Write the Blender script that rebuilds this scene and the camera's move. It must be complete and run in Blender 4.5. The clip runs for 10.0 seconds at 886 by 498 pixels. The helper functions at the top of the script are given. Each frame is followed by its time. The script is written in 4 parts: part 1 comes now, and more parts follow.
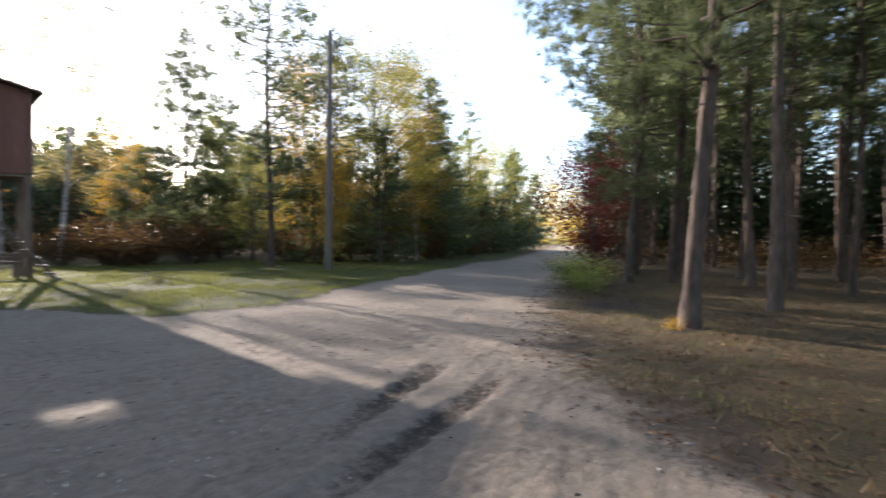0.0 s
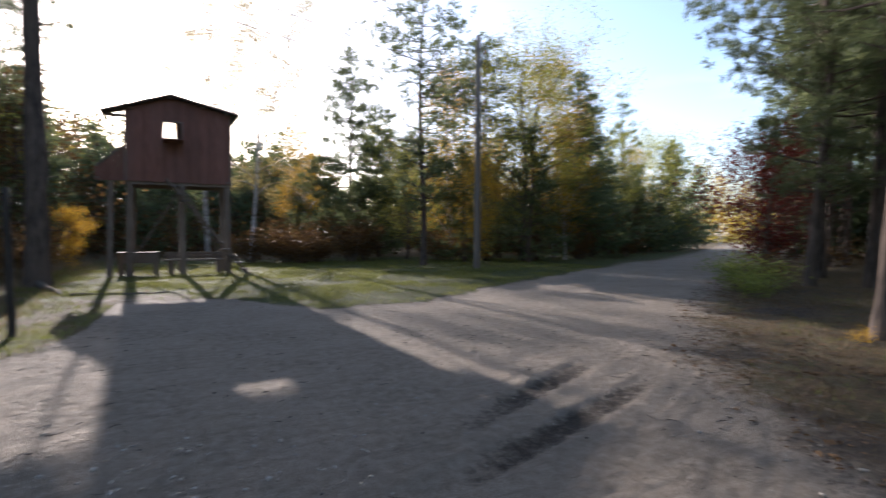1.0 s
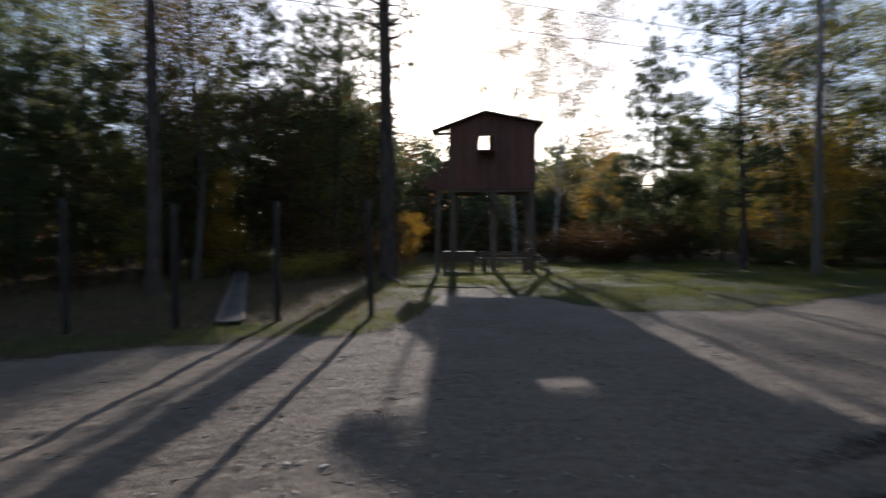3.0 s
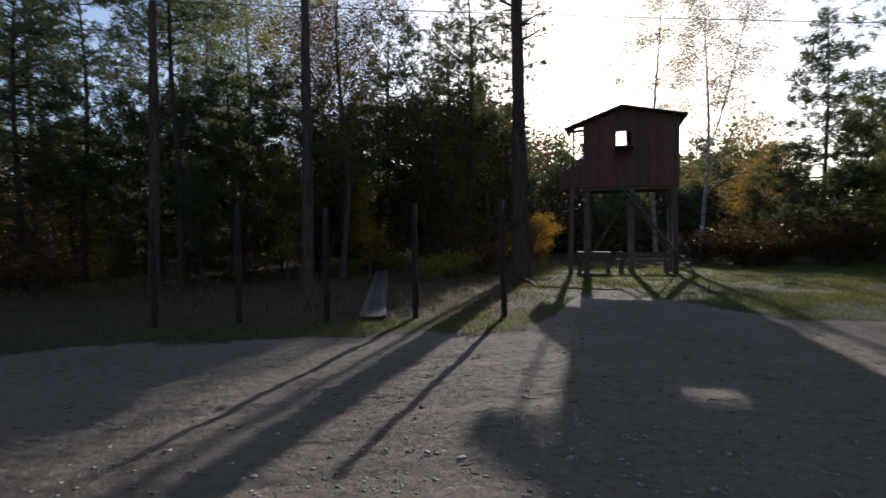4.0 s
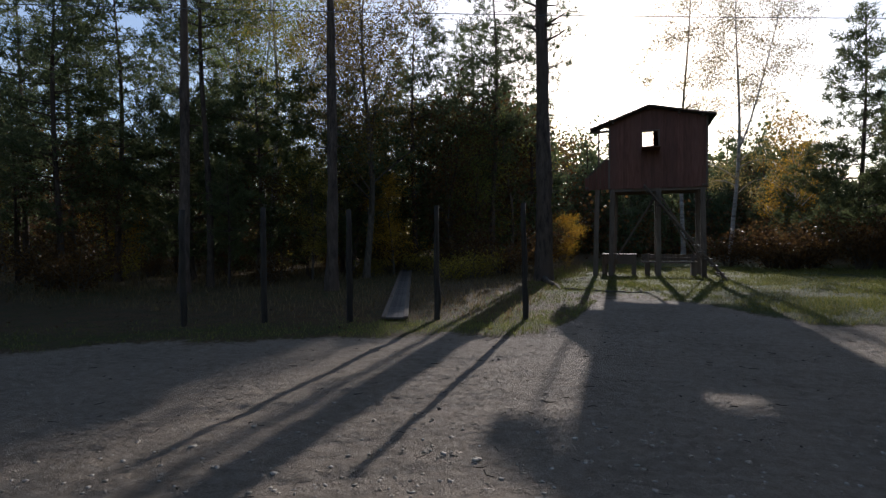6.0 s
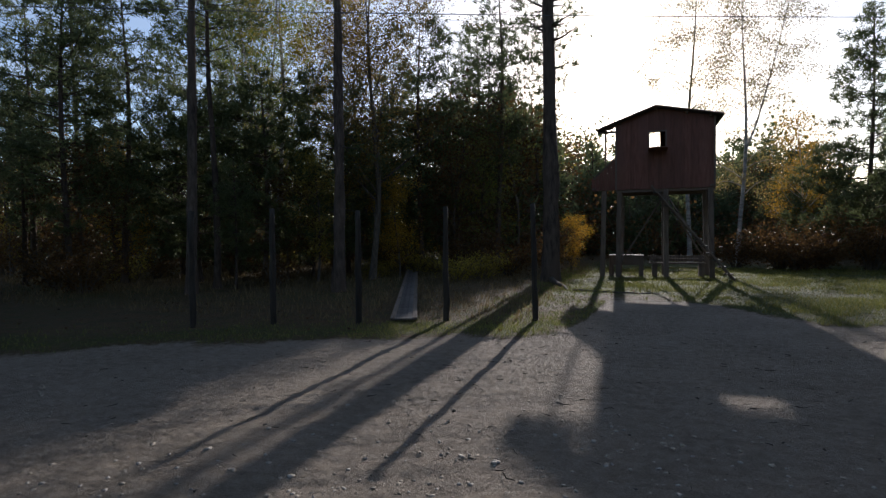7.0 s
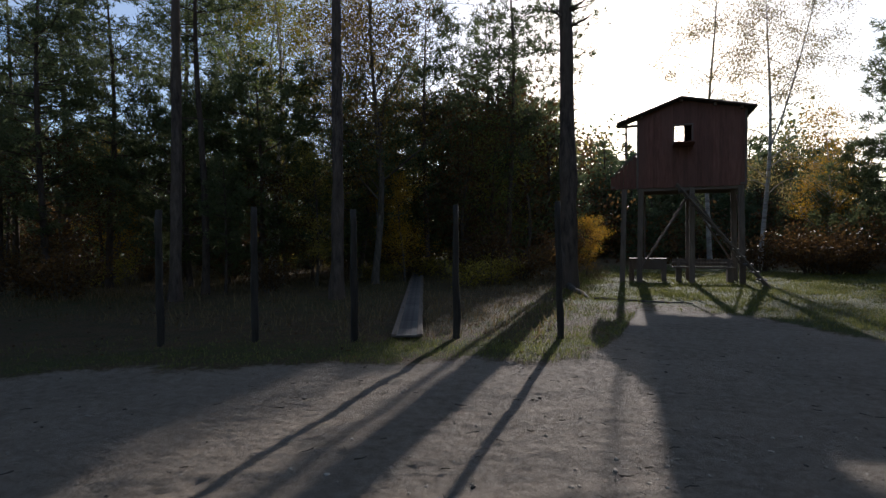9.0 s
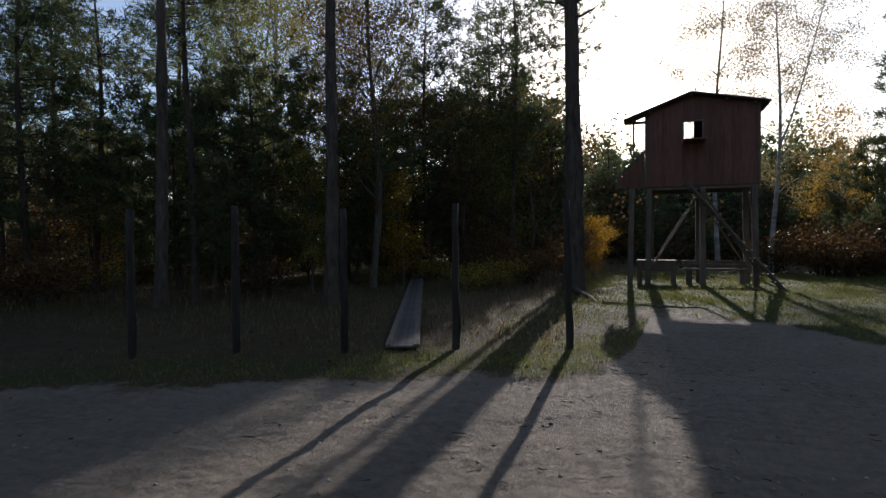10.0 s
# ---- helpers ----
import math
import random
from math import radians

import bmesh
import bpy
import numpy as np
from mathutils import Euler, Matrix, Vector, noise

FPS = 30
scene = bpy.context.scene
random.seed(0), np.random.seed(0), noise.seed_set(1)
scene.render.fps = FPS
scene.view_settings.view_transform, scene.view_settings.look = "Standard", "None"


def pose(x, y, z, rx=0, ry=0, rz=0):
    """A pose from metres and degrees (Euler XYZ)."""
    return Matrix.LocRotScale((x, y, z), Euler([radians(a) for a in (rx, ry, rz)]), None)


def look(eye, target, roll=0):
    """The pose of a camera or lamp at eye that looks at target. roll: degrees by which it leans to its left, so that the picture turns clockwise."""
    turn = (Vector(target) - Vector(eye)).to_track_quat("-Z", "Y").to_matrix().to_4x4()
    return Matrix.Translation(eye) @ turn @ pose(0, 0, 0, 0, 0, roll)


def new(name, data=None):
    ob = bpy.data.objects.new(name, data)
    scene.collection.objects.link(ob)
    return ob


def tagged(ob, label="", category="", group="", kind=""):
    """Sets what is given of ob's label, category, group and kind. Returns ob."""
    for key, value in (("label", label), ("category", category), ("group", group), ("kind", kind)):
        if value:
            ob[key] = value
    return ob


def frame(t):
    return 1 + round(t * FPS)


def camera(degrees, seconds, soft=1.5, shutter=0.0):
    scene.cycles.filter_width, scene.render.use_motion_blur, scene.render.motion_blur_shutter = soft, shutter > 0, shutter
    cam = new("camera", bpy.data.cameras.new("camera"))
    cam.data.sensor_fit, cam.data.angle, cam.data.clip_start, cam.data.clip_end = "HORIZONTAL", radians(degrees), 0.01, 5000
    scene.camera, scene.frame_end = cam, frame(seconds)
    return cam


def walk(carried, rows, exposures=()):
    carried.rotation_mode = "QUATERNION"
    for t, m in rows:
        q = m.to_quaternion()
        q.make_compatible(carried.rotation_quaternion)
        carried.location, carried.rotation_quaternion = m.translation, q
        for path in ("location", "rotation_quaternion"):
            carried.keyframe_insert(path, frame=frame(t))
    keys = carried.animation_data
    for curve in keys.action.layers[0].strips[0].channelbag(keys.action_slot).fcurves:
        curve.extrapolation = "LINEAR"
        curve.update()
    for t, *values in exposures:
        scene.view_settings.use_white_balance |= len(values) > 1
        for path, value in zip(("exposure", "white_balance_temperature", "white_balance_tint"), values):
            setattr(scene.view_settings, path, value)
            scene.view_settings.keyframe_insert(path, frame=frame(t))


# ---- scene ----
cam = camera(78.8, 10.0, soft=1.35, shutter=0.75)
PATH = [
    (0, (0.032, -0.018, 1.486), (1.418, 1.422, 1.438), 0.7),
    (0.5, (0.017, -0.104, 1.494), (1.196, 1.511, 1.441), 0.5),
    (1, (0.007, -0.216, 1.513), (0.949, 1.548, 1.455), 0.3),
    (1.5, (0.018, -0.268, 1.523), (0.717, 1.605, 1.461), 0.0),
    (2, (0.052, -0.281, 1.517), (0.5, 1.667, 1.454), -0.1),
    (2.5, (0.065, -0.232, 1.504), (0.269, 1.757, 1.444), -0.1),
    (3, (0.025, -0.22, 1.516), (-0.083, 1.776, 1.459), -0.2),
    (3.2, (0.003, -0.231, 1.512), (-0.243, 1.753, 1.454), -0.2),
    (4.3, (0.016, -0.329, 1.524), (-0.611, 1.569, 1.472), -0.5),
    (4.5, (0.033, -0.347, 1.529), (-0.604, 1.548, 1.476), -0.4),
    (5, (0.079, -0.357, 1.537), (-0.574, 1.533, 1.487), -0.5),
    (5.5, (0.108, -0.334, 1.544), (-0.556, 1.552, 1.493), -0.4),
    (7, (-0.028, -0.323, 1.535), (-0.713, 1.556, 1.49), -0.4),
    (7.5, (-0.052, -0.291, 1.548), (-0.742, 1.585, 1.504), -0.4),
    (8, (-0.203, 0.017, 1.562), (-0.898, 1.892, 1.518), -0.4),
    (8.5, (-0.435, 0.552, 1.585), (-1.14, 2.423, 1.543), -0.5),
    (9, (-0.552, 0.938, 1.58), (-1.257, 2.809, 1.537), -0.3),
    (9.5, (-0.633, 1.248, 1.595), (-1.344, 3.116, 1.556), -0.5),
    (10, (-0.748, 1.601, 1.586), (-1.46, 3.47, 1.547), -0.4),
]
walk(cam, [(t, look(eye, target, roll)) for t, eye, target, roll in PATH],
     exposures=[(0, 2.02, 6300, 17), (1.0, 1.42, 6000, 18), (2.0, 0.86, 5900, 17), (3.0, 0.46, 5900, 16), (4.5, 0.30, 5900, 15), (10, 0.28, 5900, 14)])

# ---- light: low autumn sun behind the tower, hazy sky ----
SUN_UP, SUN_SIDE = 18.0, -1.6
world = bpy.data.worlds.new("sky")
scene.world = world
world.use_nodes = True
wn, wl = world.node_tree.nodes, world.node_tree.links
sky = wn.new("ShaderNodeTexSky")
sky.sky_type, sky.sun_disc = 'NISHITA', False
sky.sun_elevation, sky.sun_rotation = radians(SUN_UP), radians(SUN_SIDE)
sky.air_density, sky.dust_density, sky.ozone_density = 1.0, 1.0, 1.5
wc = wn.new("ShaderNodeTexCoord")
wm = wn.new("ShaderNodeMapping")
wm.inputs["Scale"].default_value = (1.2, 1.2, 5.0)
wcl = wn.new("ShaderNodeTexNoise")
wcl.inputs["Scale"].default_value, wcl.inputs["Detail"].default_value = 2.2, 6.0
wr = wn.new("ShaderNodeMapRange")
wr.inputs["From Min"].default_value, wr.inputs["From Max"].default_value = 0.48, 0.75
wr.inputs["To Max"].default_value = 0.3
wx = wn.new("ShaderNodeMix")
wx.data_type = 'RGBA'
wx.inputs[7].default_value = (6.0, 6.2, 6.6, 1)
wl.new(wc.outputs["Generated"], wm.inputs["Vector"])
wl.new(wm.outputs["Vector"], wcl.inputs["Vector"])
wl.new(wcl.outputs["Fac"], wr.inputs["Value"])
wl.new(wr.outputs["Result"], wx.inputs[0])
wl.new(sky.outputs["Color"], wx.inputs[6])
wl.new(wx.outputs[2], wn["Background"].inputs["Color"])
wn["Background"].inputs["Strength"].default_value = 0.118
sun = new("sun", bpy.data.lights.new("sun", "SUN"))
sun.data.energy, sun.data.angle, sun.data.color = 4.0, radians(0.6), (1.0, 0.90, 0.78)
sx, sy = math.sin(radians(SUN_SIDE)), math.cos(radians(SUN_SIDE))
sun.matrix_world = look((60 * sx, 60 * sy, 60 * math.tan(radians(SUN_UP))), (0, 0, 0))


# ---- materials ----
def mat(name, c1, c2, scale=8.0, rough=0.8, bump=0.3, dist=0.01, stretch=(1, 1, 1), c3=None, vary=0.0, spec=0.3):
    """Two-scale noise between c1 and c2, large patches towards c3, relief."""
    m = bpy.data.materials.new(name)
    m.use_nodes = True
    n, l = m.node_tree.nodes, m.node_tree.links
    b = n["Principled BSDF"]
    b.inputs["Roughness"].default_value = rough
    b.inputs["Specular IOR Level"].default_value = spec
    tc = n.new("ShaderNodeTexCoord")
    mp = n.new("ShaderNodeMapping")
    mp.inputs["Scale"].default_value = stretch
    l.new(tc.outputs["Object"], mp.inputs["Vector"])
    f = n.new("ShaderNodeTexNoise")
    f.inputs["Scale"].default_value, f.inputs["Detail"].default_value, f.inputs["Roughness"].default_value = scale, 7, 0.65
    l.new(mp.outputs["Vector"], f.inputs["Vector"])
    rp = n.new("ShaderNodeMapRange")
    rp.inputs["From Min"].default_value, rp.inputs["From Max"].default_value = 0.32, 0.68
    l.new(f.outputs["Fac"], rp.inputs["Value"])
    mx = n.new("ShaderNodeMix")
    mx.data_type = 'RGBA'
    mx.inputs[6].default_value, mx.inputs[7].default_value = (*c1, 1), (*c2, 1)
    l.new(rp.outputs["Result"], mx.inputs[0])
    out = mx.outputs[2]
    if c3:
        g = n.new("ShaderNodeTexNoise")
        g.inputs["Scale"].default_value, g.inputs["Detail"].default_value = scale * 0.13, 3
        l.new(mp.outputs["Vector"], g.inputs["Vector"])
        gr = n.new("ShaderNodeMapRange")
        gr.inputs["From Min"].default_value, gr.inputs["From Max"].default_value = 0.45, 0.65
        l.new(g.outputs["Fac"], gr.inputs["Value"])
        m3 = n.new("ShaderNodeMix")
        m3.data_type = 'RGBA'
        m3.inputs[7].default_value = (*c3, 1)
        l.new(gr.outputs["Result"], m3.inputs[0])
        l.new(out, m3.inputs[6])
        out = m3.outputs[2]
    if vary:
        oi = n.new("ShaderNodeObjectInfo")
        vr = n.new("ShaderNodeMapRange")
        vr.inputs["To Min"].default_value, vr.inputs["To Max"].default_value = 1 - vary, 1 + vary
        l.new(oi.outputs["Random"], vr.inputs["Value"])
        hs = n.new("ShaderNodeHueSaturation")
        l.new(vr.outputs["Result"], hs.inputs["Value"])
        l.new(out, hs.inputs["Color"])
        out = hs.outputs["Color"]
    l.new(out, b.inputs["Base Color"])
    if bump:
        bp = n.new("ShaderNodeBump")
        bp.inputs["Strength"].default_value, bp.inputs["Distance"].default_value = bump, dist
        l.new(f.outputs["Fac"], bp.inputs["Height"])
        l.new(bp.outputs["Normal"], b.inputs["Normal"])
    return m


def leaf_mat(name, c1, c2, through_it=0.45, rough=0.55, per_tree=0.25):
    """Leaf or needle: each leaf takes a colour of its own between c1 and c2, light passes through it."""
    m = bpy.data.materials.new(name)
    m.use_nodes = True
    n, l = m.node_tree.nodes, m.node_tree.links
    b, o = n["Principled BSDF"], n["Material Output"]
    b.inputs["Roughness"].default_value, b.inputs["Specular IOR Level"].default_value = rough, 0.25
    ge = n.new("ShaderNodeNewGeometry")
    mx = n.new("ShaderNodeMix")
    mx.data_type = 'RGBA'
    mx.inputs[6].default_value, mx.inputs[7].default_value = (*c1, 1), (*c2, 1)
    l.new(ge.outputs["Random Per Island"], mx.inputs[0])
    oi = n.new("ShaderNodeObjectInfo")
    vr = n.new("ShaderNodeMapRange")
    vr.inputs["To Min"].default_value, vr.inputs["To Max"].default_value = 1 - per_tree, 1 + per_tree
    l.new(oi.outputs["Random"], vr.inputs["Value"])
    hs = n.new("ShaderNodeHueSaturation")
    l.new(vr.outputs["Result"], hs.inputs["Value"])
    l.new(mx.outputs[2], hs.inputs["Color"])
    l.new(hs.outputs["Color"], b.inputs["Base Color"])
    tr = n.new("ShaderNodeBsdfTranslucent")
    l.new(hs.outputs["Color"], tr.inputs["Color"])
    ms = n.new("ShaderNodeMixShader")
    ms.inputs[0].default_value = through_it
    l.new(b.outputs[0], ms.inputs[1])
    l.new(tr.outputs[0], ms.inputs[2])
    l.new(ms.outputs[0], o.inputs["Surface"])
    return m


def earth_mat():
    """Sand, leaf litter and moss, blended by the ground's own zones."""
    m = bpy.data.materials.new("earth")
    m.use_nodes = True
    n, l = m.node_tree.nodes, m.node_tree.links
    b = n["Principled BSDF"]
    b.inputs["Roughness"].default_value, b.inputs["Specular IOR Level"].default_value = 0.9, 0.2
    tc = n.new("ShaderNodeTexCoord")

    def noise_of(scale, detail=6, rough=0.6, lo=0.35, hi=0.65):
        f = n.new("ShaderNodeTexNoise")
        f.inputs["Scale"].default_value, f.inputs["Detail"].default_value, f.inputs["Roughness"].default_value = scale, detail, rough
        l.new(tc.outputs["Object"], f.inputs["Vector"])
        r = n.new("ShaderNodeMapRange")
        r.inputs["From Min"].default_value, r.inputs["From Max"].default_value = lo, hi
        l.new(f.outputs["Fac"], r.inputs["Value"])
        return r.outputs["Result"]

    def mix(fac, a, c):
        x = n.new("ShaderNodeMix")
        x.data_type = 'RGBA'
        if isinstance(fac, float):
            x.inputs[0].default_value = fac
        else:
            l.new(fac, x.inputs[0])
        for sock, v in ((6, a), (7, c)):
            if isinstance(v, tuple):
                x.inputs[sock].default_value = (*v, 1)
            else:
                l.new(v, x.inputs[sock])
        return x.outputs[2]

    def zone(name):
        a = n.new("ShaderNodeAttribute")
        a.attribute_name = name
        return a.outputs["Fac"]

    def sharpened(z, scale, width):
        """A zone with a ragged edge."""
        f = noise_of(scale, 8, 0.7, 0.2, 0.8)
        s = n.new("ShaderNodeMath")
        s.operation = 'ADD'
        l.new(z, s.inputs[0])
        l.new(f, s.inputs[1])
        r = n.new("ShaderNodeMapRange")
        r.inputs["From Min"].default_value, r.inputs["From Max"].default_value = 1 - width, 1 + width
        l.new(s.outputs[0], r.inputs["Value"])
        return r.outputs["Result"]

    fine, mid, big, grit = noise_of(60, 8, 0.75), noise_of(9), noise_of(0.7, 4), noise_of(160, 4, 0.8, 0.45, 0.75)
    sand = mix(fine, (0.25, 0.20, 0.15), (0.50, 0.415, 0.325))
    sand = mix(mid, sand, mix(fine, (0.32, 0.26, 0.195), (0.52, 0.435, 0.345)))
    sand = mix(big, sand, mix(mid, (0.245, 0.20, 0.15), (0.41, 0.34, 0.265)))
    litter = mix(noise_of(35, 8, 0.8), (0.05, 0.033, 0.02), (0.25, 0.165, 0.085))
    litter = mix(noise_of(2.2, 8, 0.7, 0.42, 0.6), litter, mix(fine, (0.045, 0.04, 0.02), (0.17, 0.14, 0.07)))
    moss = mix(noise_of(25, 8, 0.7), (0.035, 0.05, 0.012), (0.13, 0.15, 0.04))
    ms = n.new("ShaderNodeMapping")
    ms.inputs["Rotation"].default_value = (0, 0, radians(-28))
    ms.inputs["Scale"].default_value = (0.9, 7.0, 1.0)
    l.new(tc.outputs["Object"], ms.inputs["Vector"])
    sf = n.new("ShaderNodeTexNoise")
    sf.inputs["Scale"].default_value, sf.inputs["Detail"].default_value, sf.inputs["Roughness"].default_value = 1.3, 9, 0.75
    l.new(ms.outputs["Vector"], sf.inputs["Vector"])
    sr = n.new("ShaderNodeMapRange")
    sr.inputs["From Min"].default_value, sr.inputs["From Max"].default_value, sr.inputs["To Max"].default_value = 0.53, 0.72, 0.85
    l.new(sf.outputs["Fac"], sr.inputs["Value"])
    sand = mix(sr.outputs["Result"], sand, mix(fine, (0.15, 0.12, 0.092), (0.26, 0.215, 0.165)))
    soil = mix(fine, (0.045, 0.035, 0.027), (0.12, 0.095, 0.07))
    col = mix(sharpened(zone("moss"), 5.0, 0.3), litter, moss)
    col = mix(sharpened(zone("sand"), 7.0, 0.25), col, sand)
    col = mix(sharpened(zone("damp"), 14.0, 0.3), col, soil)
    l.new(col, b.inputs["Base Color"])
    ad = n.new("ShaderNodeMath")
    ad.operation = 'MULTIPLY_ADD'
    ad.inputs[1].default_value = 0.35
    l.new(grit, ad.inputs[0])
    am = n.new("ShaderNodeMath")
    am.operation = 'MULTIPLY_ADD'
    am.inputs[1].default_value = 0.4
    l.new(mid, am.inputs[0])
    l.new(sf.outputs["Fac"], am.inputs[2])
    l.new(am.outputs[0], ad.inputs[2])
    bp = n.new("ShaderNodeBump")
    bp.inputs["Strength"].default_value, bp.inputs["Distance"].default_value = 1.0, 0.06
    l.new(ad.outputs[0], bp.inputs["Height"])
    l.new(bp.outputs["Normal"], b.inputs["Normal"])
    return m


EARTH = earth_mat()
PINE_BARK = mat("pine_bark", (0.032, 0.024, 0.019), (0.155, 0.115, 0.088), 9, 0.95, 0.9, 0.04, (1, 1, 0.28), (0.115, 0.08, 0.058), 0.2)
DARK_BARK = mat("dark_bark", (0.055, 0.045, 0.035), (0.17, 0.14, 0.11), 10, 0.95, 0.8, 0.03, (1, 1, 0.3), None, 0.2)
BIRCH_BARK = mat("birch_bark", (0.46, 0.44, 0.39), (0.12, 0.10, 0.09), 5, 0.7, 0.4, 0.01, (0.6, 0.6, 3.2), (0.55, 0.52, 0.46), 0.1)
OLD_WOOD = mat("weathered_wood", (0.10, 0.075, 0.055), (0.22, 0.17, 0.13), 14, 0.85, 0.5, 0.008, (1, 1, 0.12), (0.14, 0.11, 0.09), 0.18)
RED_WOOD = mat("stained_boards", (0.12, 0.05, 0.035), (0.22, 0.10, 0.07), 14, 0.75, 0.5, 0.008, (1, 1, 0.12), (0.15, 0.075, 0.055), 0.15)
GREY_WOOD = mat("grey_planks", (0.06, 0.054, 0.048), (0.15, 0.135, 0.12), 12, 0.85, 0.5, 0.006, (1, 0.15, 1), (0.17, 0.15, 0.13), 0.2)
POST_WOOD = mat("post_wood", (0.02, 0.017, 0.014), (0.06, 0.05, 0.04), 16, 0.9, 0.6, 0.008, (1, 1, 0.15), None, 0.2)
POLE_WOOD = mat("pole_wood", (0.12, 0.10, 0.08), (0.24, 0.20, 0.16), 12, 0.85, 0.4, 0.006, (1, 1, 0.08), (0.16, 0.13, 0.10))
ROOF_FELT = mat("roof_felt", (0.05, 0.05, 0.05), (0.11, 0.105, 0.10), 30, 0.9, 0.4, 0.004, (1, 1, 1), (0.08, 0.085, 0.07))
STEEL = mat("galvanised_steel", (0.25, 0.25, 0.25), (0.38, 0.38, 0.37), 20, 0.5, 0.1, 0.002)
PORCELAIN = mat("porcelain", (0.30, 0.16, 0.10), (0.36, 0.2, 0.13), 10, 0.25, 0.0, 0.002)
WIRE = mat("wire", (0.08, 0.08, 0.08), (0.14, 0.14, 0.14), 20, 0.5, 0.0)
STONE = mat("stone", (0.24, 0.21, 0.175), (0.46, 0.41, 0.345), 25, 0.85, 0.4, 0.01, (1, 1, 1), (0.4, 0.36, 0.3))
NEEDLES = leaf_mat("pine_needles", (0.075, 0.102, 0.045), (0.185, 0.205, 0.09), 0.55)
NEEDLES_BLUE = leaf_mat("fir_needles", (0.06, 0.092, 0.045), (0.14, 0.17, 0.078), 0.55)
LEAF_GREEN = leaf_mat("green_leaves", (0.12, 0.17, 0.04), (0.28, 0.30, 0.07), 0.6)
LEAF_OLIVE = leaf_mat("olive_leaves", (0.24, 0.21, 0.04), (0.52, 0.40, 0.07), 0.6)
LEAF_YELLOW = leaf_mat("yellow_leaves", (0.45, 0.25, 0.022), (0.66, 0.41, 0.045), 0.55)
LEAF_LIME = leaf_mat("yellow_green_leaves", (0.24, 0.27, 0.045), (0.52, 0.46, 0.09), 0.6)
LEAF_BIRCH = leaf_mat("birch_leaves", (0.20, 0.165, 0.06), (0.40, 0.31, 0.10), 0.4)
LEAF_BRONZE = leaf_mat("bronze_leaves", (0.14, 0.095, 0.028), (0.36, 0.245, 0.06), 0.55)
LEAF_BROWN = leaf_mat("brown_leaves", (0.075, 0.042, 0.018), (0.20, 0.112, 0.036), 0.45)
LEAF_RED = leaf_mat("red_leaves", (0.085, 0.015, 0.012), (0.17, 0.036, 0.02), 0.42)
GRASS_GREEN = leaf_mat("green_grass", (0.095, 0.12, 0.028), (0.27, 0.26, 0.075), 0.45, 0.5)
GRASS_DRY = leaf_mat("dry_grass", (0.09, 0.065, 0.03), (0.26, 0.19, 0.09), 0.35, 0.6)
LITTER = leaf_mat("fallen_leaves", (0.055, 0.033, 0.018), (0.22, 0.125, 0.055), 0.2, 0.75)


# ---- mesh helpers ----
def mesh_of(name, verts, faces, material, smooth=False):
    """A mesh from arrays of vertices and of equal-sided faces."""
    verts, faces = np.asarray(verts, dtype=np.float32), np.asarray(faces, dtype=np.int32)
    me = bpy.data.meshes.new(name)
    k = faces.shape[1]
    me.vertices.add(len(verts))
    me.vertices.foreach_set("co", verts.ravel())
    me.loops.add(faces.size)
    me.loops.foreach_set("vertex_index", faces.ravel())
    me.polygons.add(len(faces))
    me.polygons.foreach_set("loop_start", np.arange(0, faces.size, k, dtype=np.int32))
    me.update(calc_edges=True)
    if smooth:
        me.polygons.foreach_set("use_smooth", np.ones(len(faces), dtype=bool))
    me.materials.append(material)
    return me


def part(name, me, parent=None, label=""):
    ob = new(name, me)
    if parent is not None:
        ob.parent = parent
    if label:
        tagged(ob, label)
    return ob


def bm_mesh(name, bm, material, smooth=False):
    me = bpy.data.meshes.new(name)
    bm.to_mesh(me)
    bm.free()
    if smooth:
        for p in me.polygons:
            p.use_smooth = True
    me.materials.append(material)
    return me


def box_bm(x0, x1, y0, y1, z0, z1, bevel=0.006):
    bm = bmesh.new()
    bmesh.ops.create_cube(bm, size=1)
    for v in bm.verts:
        v.co = Vector(((x0 + x1) / 2 + v.co.x * (x1 - x0), (y0 + y1) / 2 + v.co.y * (y1 - y0), (z0 + z1) / 2 + v.co.z * (z1 - z0)))
    if bevel:
        bmesh.ops.bevel(bm, geom=bm.edges[:], offset=bevel, segments=1, affect='EDGES')
    return bm


def box(name, x0, x1, y0, y1, z0, z1, material, parent=None, label="", bevel=0.006):
    return part(name, bm_mesh(name, box_bm(x0, x1, y0, y1, z0, z1, bevel), material), parent, label)


def beam(name, a, b, w, h, material, parent=None, label="", bevel=0.006):
    """A squared timber from a to b; its mesh runs along its own z."""
    a, b = Vector(a), Vector(b)
    d = b - a
    bm = box_bm(-w / 2, w / 2, -h / 2, h / 2, 0, d.length, bevel)
    me = bm_mesh(name, bm, material)
    ob = part(name, me, parent, label)
    up = Vector((0, 1, 0)) if abs(d.normalized().y) < 0.9 else Vector((1, 0, 0))
    z = d.normalized()
    x = up.cross(z).normalized()
    y = z.cross(x)
    ob.matrix_local = Matrix.Translation(a) @ Matrix((x, y, z)).transposed().to_4x4()
    return ob


